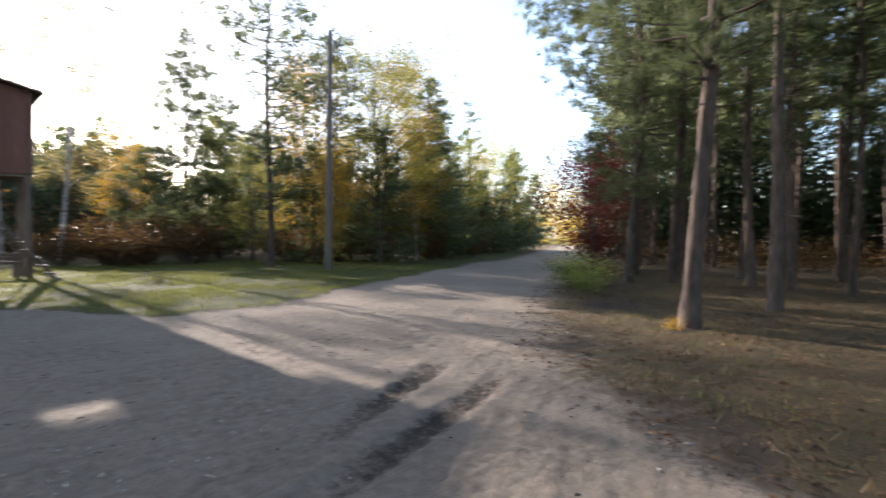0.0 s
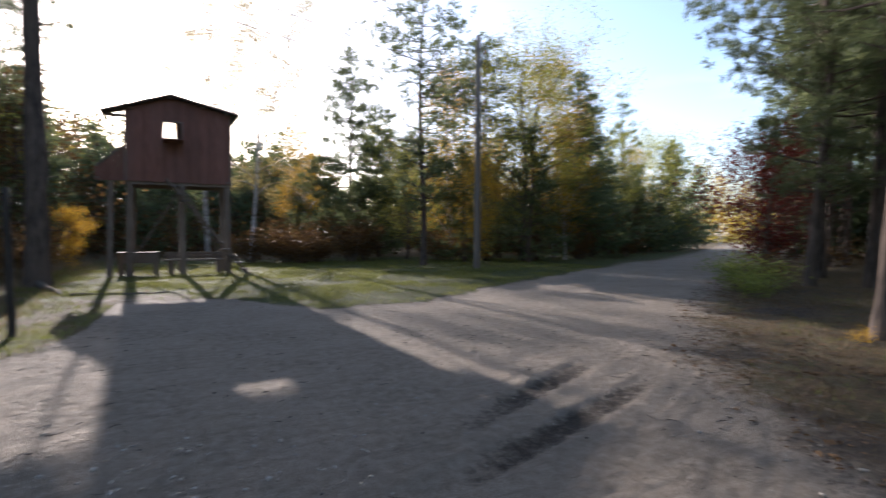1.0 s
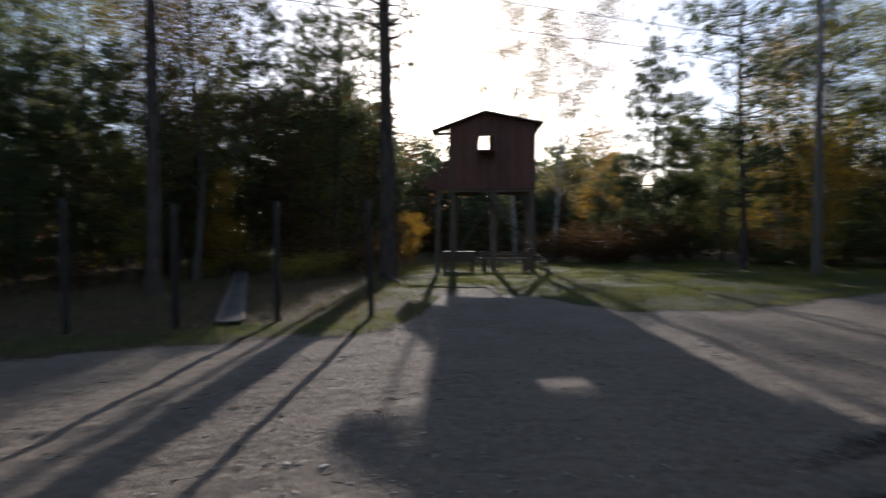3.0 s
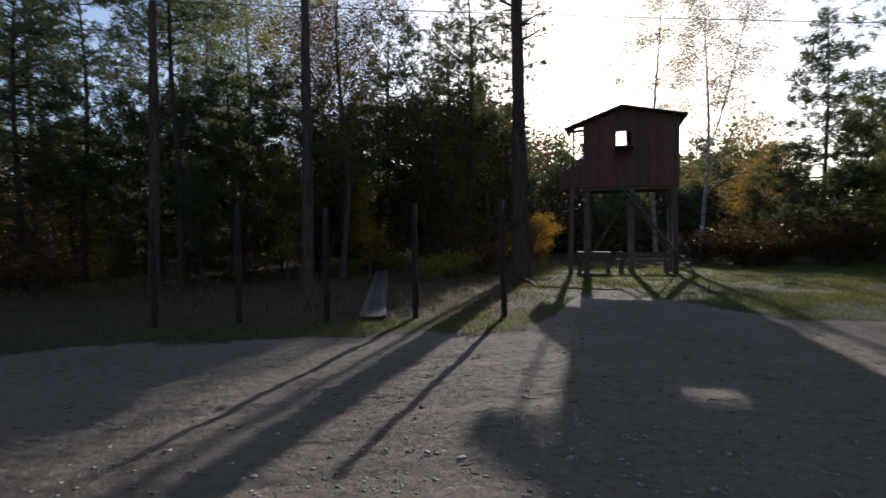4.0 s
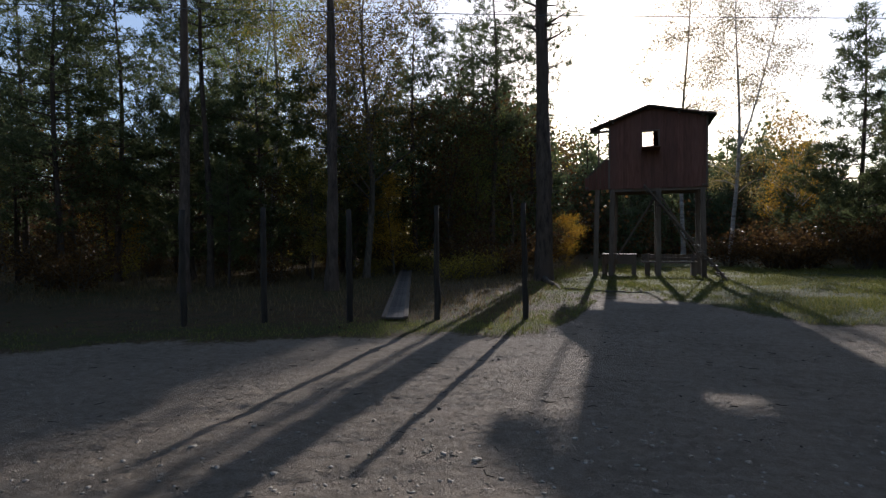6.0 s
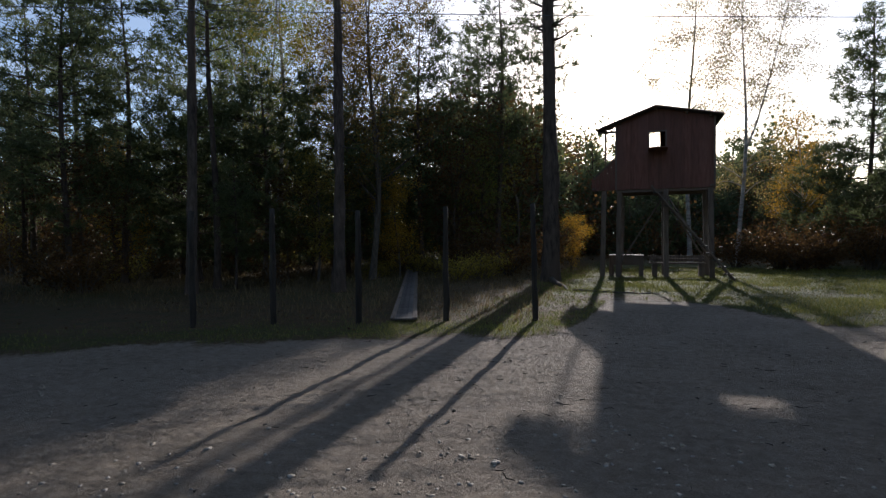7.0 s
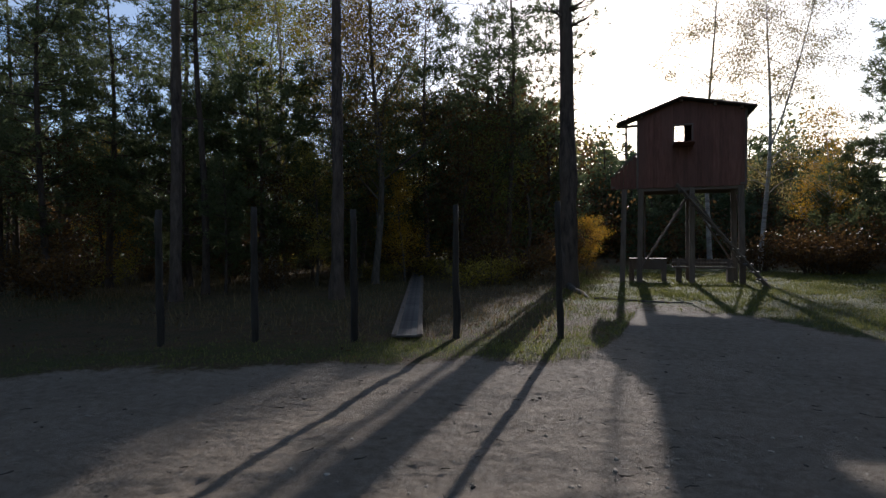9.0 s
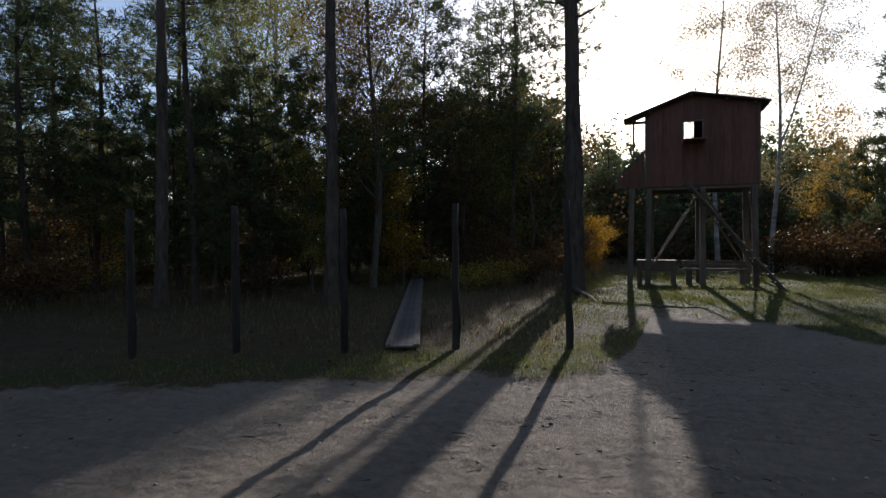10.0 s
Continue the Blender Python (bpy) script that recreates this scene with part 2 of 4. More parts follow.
def tubes(paths, sides=7):
    """Vertices and quads of tapered tubes; each path is a list of (point, radius)."""
    vs, fs, base = [], [], 0
    for path in paths:
        pts = np.array([p for p, r in path], dtype=float)
        rad = np.array([r for p, r in path], dtype=float)
        tang = np.gradient(pts, axis=0)
        tang /= np.linalg.norm(tang, axis=1)[:, None] + 1e-9
        ref = np.array((0.0, 0.0, 1.0)) if abs(tang[0][2]) < 0.8 else np.array((1.0, 0.0, 0.0))
        u = np.cross(tang, ref)
        u /= np.linalg.norm(u, axis=1)[:, None] + 1e-9
        w = np.cross(tang, u)
        ang = np.arange(sides) * 2 * math.pi / sides
        ring = pts[:, None, :] + rad[:, None, None] * (np.cos(ang)[None, :, None] * u[:, None, :] + np.sin(ang)[None, :, None] * w[:, None, :])
        vs.append(ring.reshape(-1, 3))
        k = len(pts)
        i = np.arange(k - 1)[:, None] * sides
        j = np.arange(sides)[None, :]
        j2 = (j + 1) % sides
        fs.append(np.stack([i + j, i + j2, i + sides + j2, i + sides + j], axis=-1).reshape(-1, 4) + base)
        base += k * sides
    return np.concatenate(vs), np.concatenate(fs)


def unit(rng, k):
    d = rng.normal(size=(k, 3))
    return d / (np.linalg.norm(d, axis=1)[:, None] + 1e-9)


def leaf_quads(centres, size, rng, ratio=0.55, flat=0.0):
    """Pointed, folded leaves with random bearing. flat: 0 any way, 1 lying."""
    k = len(centres)
    u, w = unit(rng, k), unit(rng, k)
    u[:, 2] *= 1 - flat
    w[:, 2] *= 1 - flat
    u /= np.linalg.norm(u, axis=1)[:, None] + 1e-9
    w -= (w * u).sum(1)[:, None] * u
    w /= np.linalg.norm(w, axis=1)[:, None] + 1e-9
    nrm = np.cross(u, w)
    s = size * rng.uniform(0.6, 1.3, k)[:, None]
    c = np.asarray(centres)
    v = np.stack([c - u * s * 0.5, c + w * s * ratio * 0.5 + nrm * s * 0.12, c + u * s * 0.5, c - w * s * ratio * 0.5 + nrm * s * 0.12], axis=1)
    return v.reshape(-1, 3), np.arange(4 * k).reshape(-1, 4)


def needle_tufts(centres, heading, rng, count=12, length=0.17, width=0.02):
    """Fans of needles round each twig end."""
    k = len(centres)
    c = np.repeat(np.asarray(centres), count, axis=0)
    d = unit(rng, k * count) + np.repeat(np.asarray(heading), count, axis=0) * 0.75
    d[:, 2] += 0.2
    d /= np.linalg.norm(d, axis=1)[:, None] + 1e-9
    w = np.cross(d, unit(rng, k * count))
    w /= np.linalg.norm(w, axis=1)[:, None] + 1e-9
    ln = length * rng.uniform(0.6, 1.25, k * count)[:, None]
    c = c + rng.normal(size=c.shape) * length * 0.22
    v = np.stack([c - w * width * 0.5, c + w * width * 0.5, c + d * ln], axis=1)
    return v.reshape(-1, 3), np.arange(3 * k * count).reshape(-1, 3)


# ---- the plan of the ground ----
UX = [-60, -30, -7.6, -6.25, -1.24, -0.95, -0.7, 1.6, 2.3, 2.9, 5.5, 9.3, 25.8, 56, 140]
UY = [-22, -7.0, 4.6, 5.7, 8.0, 9.6, 13.0, 12.6, 11.2, 10.2, 10.5, 13.1, 22.2, 38.3, 84]
DX = [-60, -30, -10, 0, 2.2, 3.0, 3.96, 5.56, 9.8, 25, 52.8, 140]
DY = [-40, -22, -12, -7, -3.5, -1.0, 1.4, 3.6, 6.9, 15.6, 31.8, 80]


def sand_depth(x, y):
    """Metres into the sandy road; below 0 on its verges."""
    return np.minimum(np.interp(x, UX, UY) - y, y - np.interp(x, DX, DY)) * 0.86


def segment_distance(x, y, a, b):
    ax, ay, bx, by = *a, *b
    dx, dy = bx - ax, by - ay
    s = np.clip(((x - ax) * dx + (y - ay) * dy) / (dx * dx + dy * dy), 0, 1)
    return np.hypot(x - ax - s * dx, y - ay - s * dy), s * math.hypot(dx, dy)


def wave(x, y, f, seed):
    """Cheap smooth waviness made of rotated sines."""
    r = np.random.RandomState(seed)
    z = 0
    for i in range(7):
        a, p, k = r.uniform(0, 6.28), r.uniform(0, 6.28), f * r.uniform(0.6, 1.8)
        z = z + np.sin((x * math.cos(a) + y * math.sin(a)) * k + p + 1.3 * np.sin((x * math.sin(a) - y * math.cos(a)) * k * 0.6 + p))
    return z / 7


TRACKS = [((4.5, 3.68), (3.1, 3.14)), ((3.1, 3.14), (1.8, 2.7)), ((1.8, 2.7), (0.3, 2.25)), ((4.65, 4.66), (3.4, 4.0)), ((3.4, 4.0), (2.2, 3.42))]


def lie(x, y):
    """Height of the ground, and how far into sand, moss and damp soil."""
    x, y = np.asarray(x, dtype=float), np.asarray(y, dtype=float)
    sd = sand_depth(x, y) + 0.38 * wave(x, y, 2.1, 3) + 0.2 * wave(x, y, 7, 4)
    right = y - np.interp(x, DX, DY) < np.interp(x, UX, UY) - y
    soft = np.where(right & (x > 0), 0.9, 0.18)
    sand = 1 / (1 + np.exp(-np.clip(sd / soft * 2.2, -30, 30)))
    near = np.exp(-(np.hypot(x, y - 4) / 40) ** 2)
    z = near * (0.014 * wave(x, y, 0.9, 5) + 0.004 * wave(x, y, 5, 6) + sand * (0.005 * wave(x, y, 15, 7) + 0.005 * wave(x, y, 34, 8)))
    z = z + near * (1 - sand) * (0.03 + 0.02 * wave(x, y, 3, 9) + 0.012 * wave(x, y, 11, 10))
    # wheel ruts along the road
    lane = (-0.47 * x + 0.88 * y)
    for off, depth in ((1.2, 0.016), (2.9, 0.02), (3.6, 0.014), (4.7, 0.022), (6.2, 0.018), (7.4, 0.016)):
        z = z - sand * near * depth * np.exp(-((lane - off - 0.25 * np.sin(x * 0.35 + off)) / 0.22) ** 2)
    # drag marks left along the road by passing wheels
    drag = 0.5 + 0.5 * wave(x, y, 0.8, 31)
    z = z + sand * near * drag * (0.006 * np.sin(lane * 21 + 2.5 * wave(x, y, 0.7, 32)) + 0.0045 * np.sin(lane * 43 + 3.0 * wave(x, y, 1.1, 33)))
    damp = np.zeros_like(x)
    fade = np.clip((4.75 - x + 0.25 * wave(x, y, 6, 22)) / 0.7, 0, 1) * np.clip((x - 1.3 + (y - 2.6) * -0.6) / 0.9, 0.15, 1)
    for a, b in TRACKS:
        d, s = segment_distance(x, y, a, b)
        inside = np.exp(-((d + 0.03 * wave(x, y, 13, 23)) / 0.15) ** 4) * fade * np.clip(1.0 + 0.3 * wave(x, y, 4.5, 21), 0, 1.1)
        tread = np.sin(s * 38 + np.abs(d) * 22 + 2.2 * wave(x, y, 9, 26)) * (0.6 + 0.8 * wave(x, y, 5, 27))
        z = z + inside * (-0.018 + 0.008 * tread) + 0.010 * np.exp(-((d - 0.22) / 0.06) ** 2)
        damp = np.maximum(damp, inside * (0.78 + 0.1 * tread))
    damp = np.maximum(damp, np.where(right & (x > 2), 0.95 * np.clip(2.6 * wave(x, y, 1.5, 24) + 0.9 * wave(x, y, 6, 25) - 0.2, 0, 1) * np.exp(-((sd + 1.1) / 1.8) ** 2), 0))
    bare = np.exp(-(((x + 0.4) / 1.2) ** 2 + ((y - 13.4) / 0.75) ** 2))
    moss = np.clip((1 - sand) * np.where(right & (x > -3), 0.12, 0.25 + 0.4 * wave(x, y, 0.7, 11)), 0, 1)
    moss = np.where((x > -2.6) & (~right) & (y > 13.6 - 2.0 * np.clip(x - 0.5, 0, 2)) & (y < 30), np.maximum(moss, 0.75 * (1 - sand)), moss)
    strip = np.exp(-((sd + 0.75) / 0.7) ** 2) * (~right) * (x < 0)
    moss = np.clip(np.maximum(moss, strip * 0.6) * (1 - 0.8 * bare), 0, 1)
    sand = np.clip(sand + 0.45 * bare * (1 - sand), 0, 1)
    return z, sd, sand, moss, np.clip(damp, 0, 1)


def height(x, y):
    return float(lie(np.array([x]), np.array([y]))[0][0])


def spaced(lo, hi, step, far):
    inner = np.arange(lo, hi, step)
    out, s, d = [], step, 0.0
    while d < far:
        s *= 1.16
        d += s
        out.append(d)
    out = np.array(out)
    return np.concatenate([(lo - out)[::-1], inner, inner[-1] + out])


gx, gy = spaced(-6.5, 7.5, 0.036, 900), spaced(1.2, 10.5, 0.036, 900)
GX, GY = np.meshgrid(gx, gy)
gz, gsd, gsand, gmoss, gdamp = lie(GX.ravel(), GY.ravel())
gz = gz + np.random.RandomState(12).normal(size=len(gz)) * 0.0045 * np.exp(-(np.hypot(GX.ravel(), GY.ravel() - 4) / 12) ** 2)
gverts = np.stack([GX.ravel(), GY.ravel(), gz], axis=1)
nx = len(gx)
ii, jj = np.meshgrid(np.arange(nx - 1), np.arange(len(gy) - 1))
k0 = (jj * nx + ii).ravel()
gfaces = np.stack([k0, k0 + 1, k0 + nx + 1, k0 + nx], axis=1)
on_road = gsd[gfaces].mean(axis=1) > 0
for nm, pick, words in (("road", on_road, "pale sandy forest road with wheel ruts and tyre tracks"),
                        ("ground", ~on_road, "forest floor of leaf litter, moss and thin grass")):
    fsel = gfaces[pick]
    used = np.unique(fsel)
    back = np.zeros(len(gverts), dtype=np.int32)
    back[used] = np.arange(len(used))
    me = mesh_of(nm, gverts[used], back[fsel], EARTH, True)
    for key, values in (("sand", gsand), ("moss", gmoss), ("damp", gdamp)):
        me.attributes.new(key, 'FLOAT', 'POINT').data.foreach_set("value", values[used].astype(np.float32))
    tagged(new(nm, me), words, nm, kind="structure")


# ---- the watchtower ----
def thing(name, at, label, category, group=""):
    ob = new(name)
    ob.location = at
    ob.empty_display_size = 0.2
    return tagged(ob, label, category, group)


RIDGE_X, RIDGE_Z, LEFT_X, LEFT_Z, RIGHT_X, RIGHT_Z = 0.5, 6.12, -1.5, 5.40, 2.66, 5.66


def roof_under(x):
    return (np.interp(x, [LEFT_X, RIDGE_X, RIGHT_X], [LEFT_Z, RIDGE_Z, RIGHT_Z])) - 0.09


def watchtower():
    t = thing("watchtower", (0, 0, 0), "wooden watchtower with a boarded cabin on tall timber legs", "watchtower")
    F, B, FLOOR = 20.3, 22.2, 3.2
    for x, y in ((-1.25, F + 0.12), (-0.72, F + 0.12), (0.85, F + 0.12), (2.27, F + 0.12), (-0.72, B - 0.12), (0.85, B - 0.12), (2.27, B - 0.12)):
        beam("leg", (x * 1.04 - 0.02, y, -0.15), (x, y, FLOOR - 0.02), 0.17, 0.17, OLD_WOOD, t)
    for y in (F + 0.02, B - 0.02):
        beam("brace", (-0.7, y, 0.5), (0.8, y, 3.0), 0.05, 0.12, OLD_WOOD, t)
        beam("brace", (0.85, y + 0.06, 3.0), (2.25, y + 0.06, 0.7), 0.05, 0.12, OLD_WOOD, t)
    for x in (-0.72, 2.27):
        beam("brace", (x + 0.12, F + 0.15, 0.6), (x + 0.12, B - 0.15, 3.0), 0.05, 0.12, OLD_WOOD, t)
    for y in (F + 0.12, B - 0.12):
        beam("joist", (-0.85, y, FLOOR - 0.03), (2.42, y, FLOOR - 0.03), 0.16, 0.14, OLD_WOOD, t)
    for x in (-1.62, 2.30):
        beam("bearer", (x, F - 0.02, FLOOR + 0.05), (x, F + 1.0 if x < 0 else B, FLOOR + 0.05), 0.07, 0.12, OLD_WOOD, t)
    box("floor_deck", -0.78, 2.34, F + 0.03, B - 0.03, FLOOR + 0.04, FLOOR + 0.10, OLD_WOOD, t)
    box("balcony_deck", -1.68, -0.83, F + 0.02, F + 1.0, FLOOR + 0.11, FLOOR + 0.16, OLD_WOOD, t)
    rng = np.random.RandomState(17)

    # boarded walls: front and rear with a window each, two sides; the lower ends are sawn unevenly
    def boards(y, gaps):
        x = -0.79
        while x < 2.34:
            x1 = min(x + rng.uniform(0.13, 0.17), 2.36)
            if x1 > 2.30:
                x1 = 2.36
            for edge in [e for gap in gaps for e in gap[2:]]:
                if x + 0.01 < edge < x1 + 0.04:
                    x1 = edge
            mid, proud = (x + x1) / 2, rng.uniform(-0.004, 0.006)
            spans = [(FLOOR - rng.uniform(0.0, 0.03), float(roof_under(mid)))]
            for lo, hi, left, right in gaps:
                if left < mid < right:
                    spans = [(spans[0][0], lo), (hi, spans[0][1])]
            for lo, hi in spans:
                box("wall_board", x - 0.003, x1 + 0.003, y - 0.014 + proud, y + 0.014 + proud, lo, hi, RED_WOOD, t, bevel=0.004)
            x = x1

    boards(F, [(4.56, 5.19, 0.30, 0.82)])
    boards(B, [(4.93, 5.58, 0.22, 0.72)])
    for x in (-0.79, 2.36):
        y = F + 0.02
        while y < B - 0.05:
            y1 = min(y + 0.15, B - 0.02)
            box("wall_board", x - 0.014, x + 0.014, y, y1, FLOOR, float(roof_under(x)), RED_WOOD, t, bevel=0.004)
            y = y1
    # added board: its reach shortens the sun patch cast through the window
    box("window_shutter", 0.26, 0.88, F - 0.85, F - 0.018, 4.52, 4.55, RED_WOOD, t, "level board added below the window to cut the sun patch on the road", bevel=0.004)
    for x0, x1, z0, z1 in ((0.25, 0.87, 5.195, 5.25), (0.25, 0.30, 4.56, 5.19), (0.82, 0.87, 4.56, 5.19)):
        box("window_trim", x0, x1, F - 0.035, F - 0.018, z0, z1, OLD_WOOD, t, bevel=0.004)
    # corner posts of the cabin
    for x in (-0.83, 2.395):
        box("corner_post", x - 0.03, x + 0.03, F - 0.025, F + 0.055, FLOOR - 0.02, float(roof_under(x)) - 0.01, OLD_WOOD, t)
    # balcony under the low side of the roof, its boarding falling away to the outer edge
    beam("balcony_post", (-1.20, F + 0.04, FLOOR + 0.15), (-1.20, F + 0.04, float(roof_under(-1.20))), 0.065, 0.065, OLD_WOOD, t)
    x = -0.865
    while x > -1.6:
        top = 4.36 - (-0.83 - x) * 0.95
        box("balcony_board", x - 0.132, x, F - 0.012, F + 0.014, FLOOR - 0.02, top - 0.05, RED_WOOD, t, bevel=0.004)
        x -= 0.138
    beam("handrail", (-0.86, F - 0.02, 4.36), (-1.64, F - 0.02, 3.60), 0.06, 0.05, OLD_WOOD, t)
    beam("eave_beam", (-1.45, F + 0.05, 5.30), (-0.86, F + 0.05, 5.30), 0.07, 0.16, OLD_WOOD, t)
    # roof
    for x0, z0, x1, z1, back in ((LEFT_X, LEFT_Z, -0.80, float(np.interp(-0.80, [LEFT_X, RIDGE_X], [LEFT_Z, RIDGE_Z])), F + 0.50),
                                 (-0.80, float(np.interp(-0.80, [LEFT_X, RIDGE_X], [LEFT_Z, RIDGE_Z])), RIDGE_X, RIDGE_Z, B + 0.10),
                                 (RIDGE_X, RIDGE_Z, RIGHT_X, RIGHT_Z, B + 0.10)):
        bm = bmesh.new()
        vs = [bm.verts.new((x, y, z + dz)) for x, z in ((x0, z0), (x1, z1)) for y in (F - 0.22, back) for dz in (-0.07, 0)]
        bmesh.ops.convex_hull(bm, input=vs)
        part("roof_slope", bm_mesh("roof_slope", bm, ROOF_FELT), t)
        beam("bargeboard", (x0, F - 0.235, z0 - 0.05), (x1, F - 0.235, z1 - 0.05), 0.025, 0.14, OLD_WOOD, t)
    for x in (-0.70, 0.5, 1.5, 2.25):
        z = float(roof_under(x)) - 0.03
        beam("purlin", (x, F - 0.2, z), (x, B + 0.08, z), 0.08, 0.08, OLD_WOOD, t)
    # stair up to the cabin
    for y in (F - 0.75, F - 0.15):
        beam("stringer", (2.95, y, 0.0), (0.35, y, 3.25), 0.05, 0.17, OLD_WOOD, t)
    for i in range(1, 14):
        f = i / 14
        box("tread", 2.95 - 2.6 * f - 0.11, 2.95 - 2.6 * f + 0.11, F - 0.73, F - 0.17, 3.25 * f - 0.02, 3.25 * f + 0.02, GREY_WOOD, t, bevel=0.004)
    return t


watchtower()


# ---- fence posts ----
for i, (x, y, h, lx, ly) in enumerate(((-7.13, 6.78, 2.0, -0.02, 0), (-6.04, 7.48, 2.05, 0.0, 0.02), (-4.62, 7.97, 2.0, 0.0, 0), (-3.28, 8.78, 2.08, -0.03, 0.02), (-1.77, 9.27, 2.12, -0.05, 0.02))):
    paths = []
    rng = np.random.RandomState(50 + i)
    pts = [((x + lx * f * h / 2 + rng.normal() * 0.006, y + ly * f, -0.2 + (h + 0.2) * f), 0.058 - 0.012 * f + rng.normal() * 0.003) for f in np.linspace(0, 1, 9)]
    pts.append((pts[-1][0], 0.004))
    v, f = tubes([pts], 9)
    tagged(new("fence_post", mesh_of("fence_post", v, f, POST_WOOD, True)), "dark weathered round wooden fence post on the grass verge", "post", "row of fence posts")


# ---- trees ----
def trunk_path(h, r, rng, bend=0.15, lean=(0, 0), top=0.12):
    px, py, a, b = rng.uniform(0, 6.28), rng.uniform(0, 6.28), rng.uniform(0.5, 1.2), rng.uniform(0.5, 1.2)
    out = []
    for f in np.linspace(0, 1, 26) ** 1.25:
        flare = 1 + 0.45 * math.exp(-f * h / 0.35)
        out.append(((bend * (math.sin(a * f * 6 + px) - math.sin(px)) + lean[0] * f * h, bend * (math.sin(b * f * 6 + py) - math.sin(py)) + lean[1] * f * h, f * h - 0.12 * (f == 0)),
                    r * flare * (1 - (1 - top) * f ** 1.2)))
    return out


def along(path, f):
    k = (f ** 0.8 if len(path) == 26 else f) * (len(path) - 1)
    i = min(int(k), len(path) - 2)
    a, b = path[i], path[i + 1]
    s = k - i
    return np.array(a[0]) * (1 - s) + np.array(b[0]) * s, a[1] * (1 - s) + b[1] * s


def pine_meshes(seed, h=15, r=0.16, start=0.35, spread=2.2, conical=False, tufts=9, dead=14, bark=None, needles=None, lean=(0, 0), bend=0.12, step=0.5, per=4, length=0.2, width=0.026, count=12, puffs=0):
    """Scots pine: whorls of limbs with needle tufts above, dead stubs below."""
    rng = np.random.RandomState(seed)
    tp = trunk_path(h, r, rng, bend, lean)
    limbs, cs, hs = [tp], [], []
    z = start * h
    while z < h * 0.985:
        f = z / h
        g = (f - start) / (1 - start)
        env = spread * ((1 - g) ** 0.8 + 0.08) if conical else spread * (0.35 + 1.1 * min(g * 2.2, 1) * (1 - g) ** 0.55)
        for q in range(rng.randint(per - 1, per + 2)):
            a = rng.uniform(0, 6.283)
            ln = env * rng.uniform(0.55, 1.15)
            p0, rr = along(tp, min(f + rng.uniform(-0.01, 0.01), 0.999))
            up0, up1 = (rng.uniform(-0.1, 0.25), rng.uniform(0.1, 0.5))
            path = []
            for s in np.linspace(0, 1, 4):
                path.append((p0 + np.array((math.cos(a), math.sin(a), 0)) * ln * s + np.array((0, 0, ln * (up0 * s + up1 * s * s * 0.6))), max(rr * 0.32 * (1 - s) + 0.008, 0.008)))
            limbs.append(path)
            k = max(3, int(tufts * ln / spread * 1.6))
            homes = [(1.05 - 0.75 * rng.beta(1.1, 2.0), rng.normal(size=3) * (0.10 + 0.15 * ln) * np.array((1, 1, 0.4))) for _ in range(puffs)]
            for s in 1.05 - 0.75 * rng.beta(1.1, 2.0, k):
                c, _ = along(path, min(s, 0.999))
                side = rng.normal(size=3) * (0.08 + 0.13 * ln) * np.array((1, 1, 0.4))
                if puffs:
                    s, side = homes[rng.randint(puffs)]
                    c, side = along(path, min(s, 0.999))[0], side + rng.normal(size=3) * 0.13 * np.array((1, 1, 0.6))
                cs.append(c + side + np.array((math.cos(a), math.sin(a), 0.1)) * max(0, s - 1) * ln)
                d = np.array((math.cos(a), math.sin(a), 0.35)) + side * 1.5
                hs.append(d / np.linalg.norm(d))
        z += step * rng.uniform(0.75, 1.3)
    for q in range(dead):
        f = rng.uniform(0.09, start * 1.1)
        p0, rr = along(tp, f)
        a, ln = rng.uniform(0, 6.283), rng.uniform(0.25, 1.2)
        limbs.append([(p0 + np.array((math.cos(a), math.sin(a), rng.uniform(-0.2, 0.25))) * ln * s, 0.016 * (1 - s) + 0.004) for s in (0, 0.5, 1)])
    v, fc = tubes(limbs[:1], 12)
    v = v + rng.normal(size=v.shape) * r * 0.07 * np.array((1, 1, 0))
    v2, fc2 = tubes(limbs[1:], 3)
    trunk = mesh_of("trunk", np.concatenate([v, v2]), np.concatenate([fc, fc2 + len(v)]), bark or PINE_BARK, True)
    nv, nf = needle_tufts(np.array(cs), np.array(hs), rng, count, length, width)
    return trunk, mesh_of("crown", nv, nf, needles or NEEDLES)


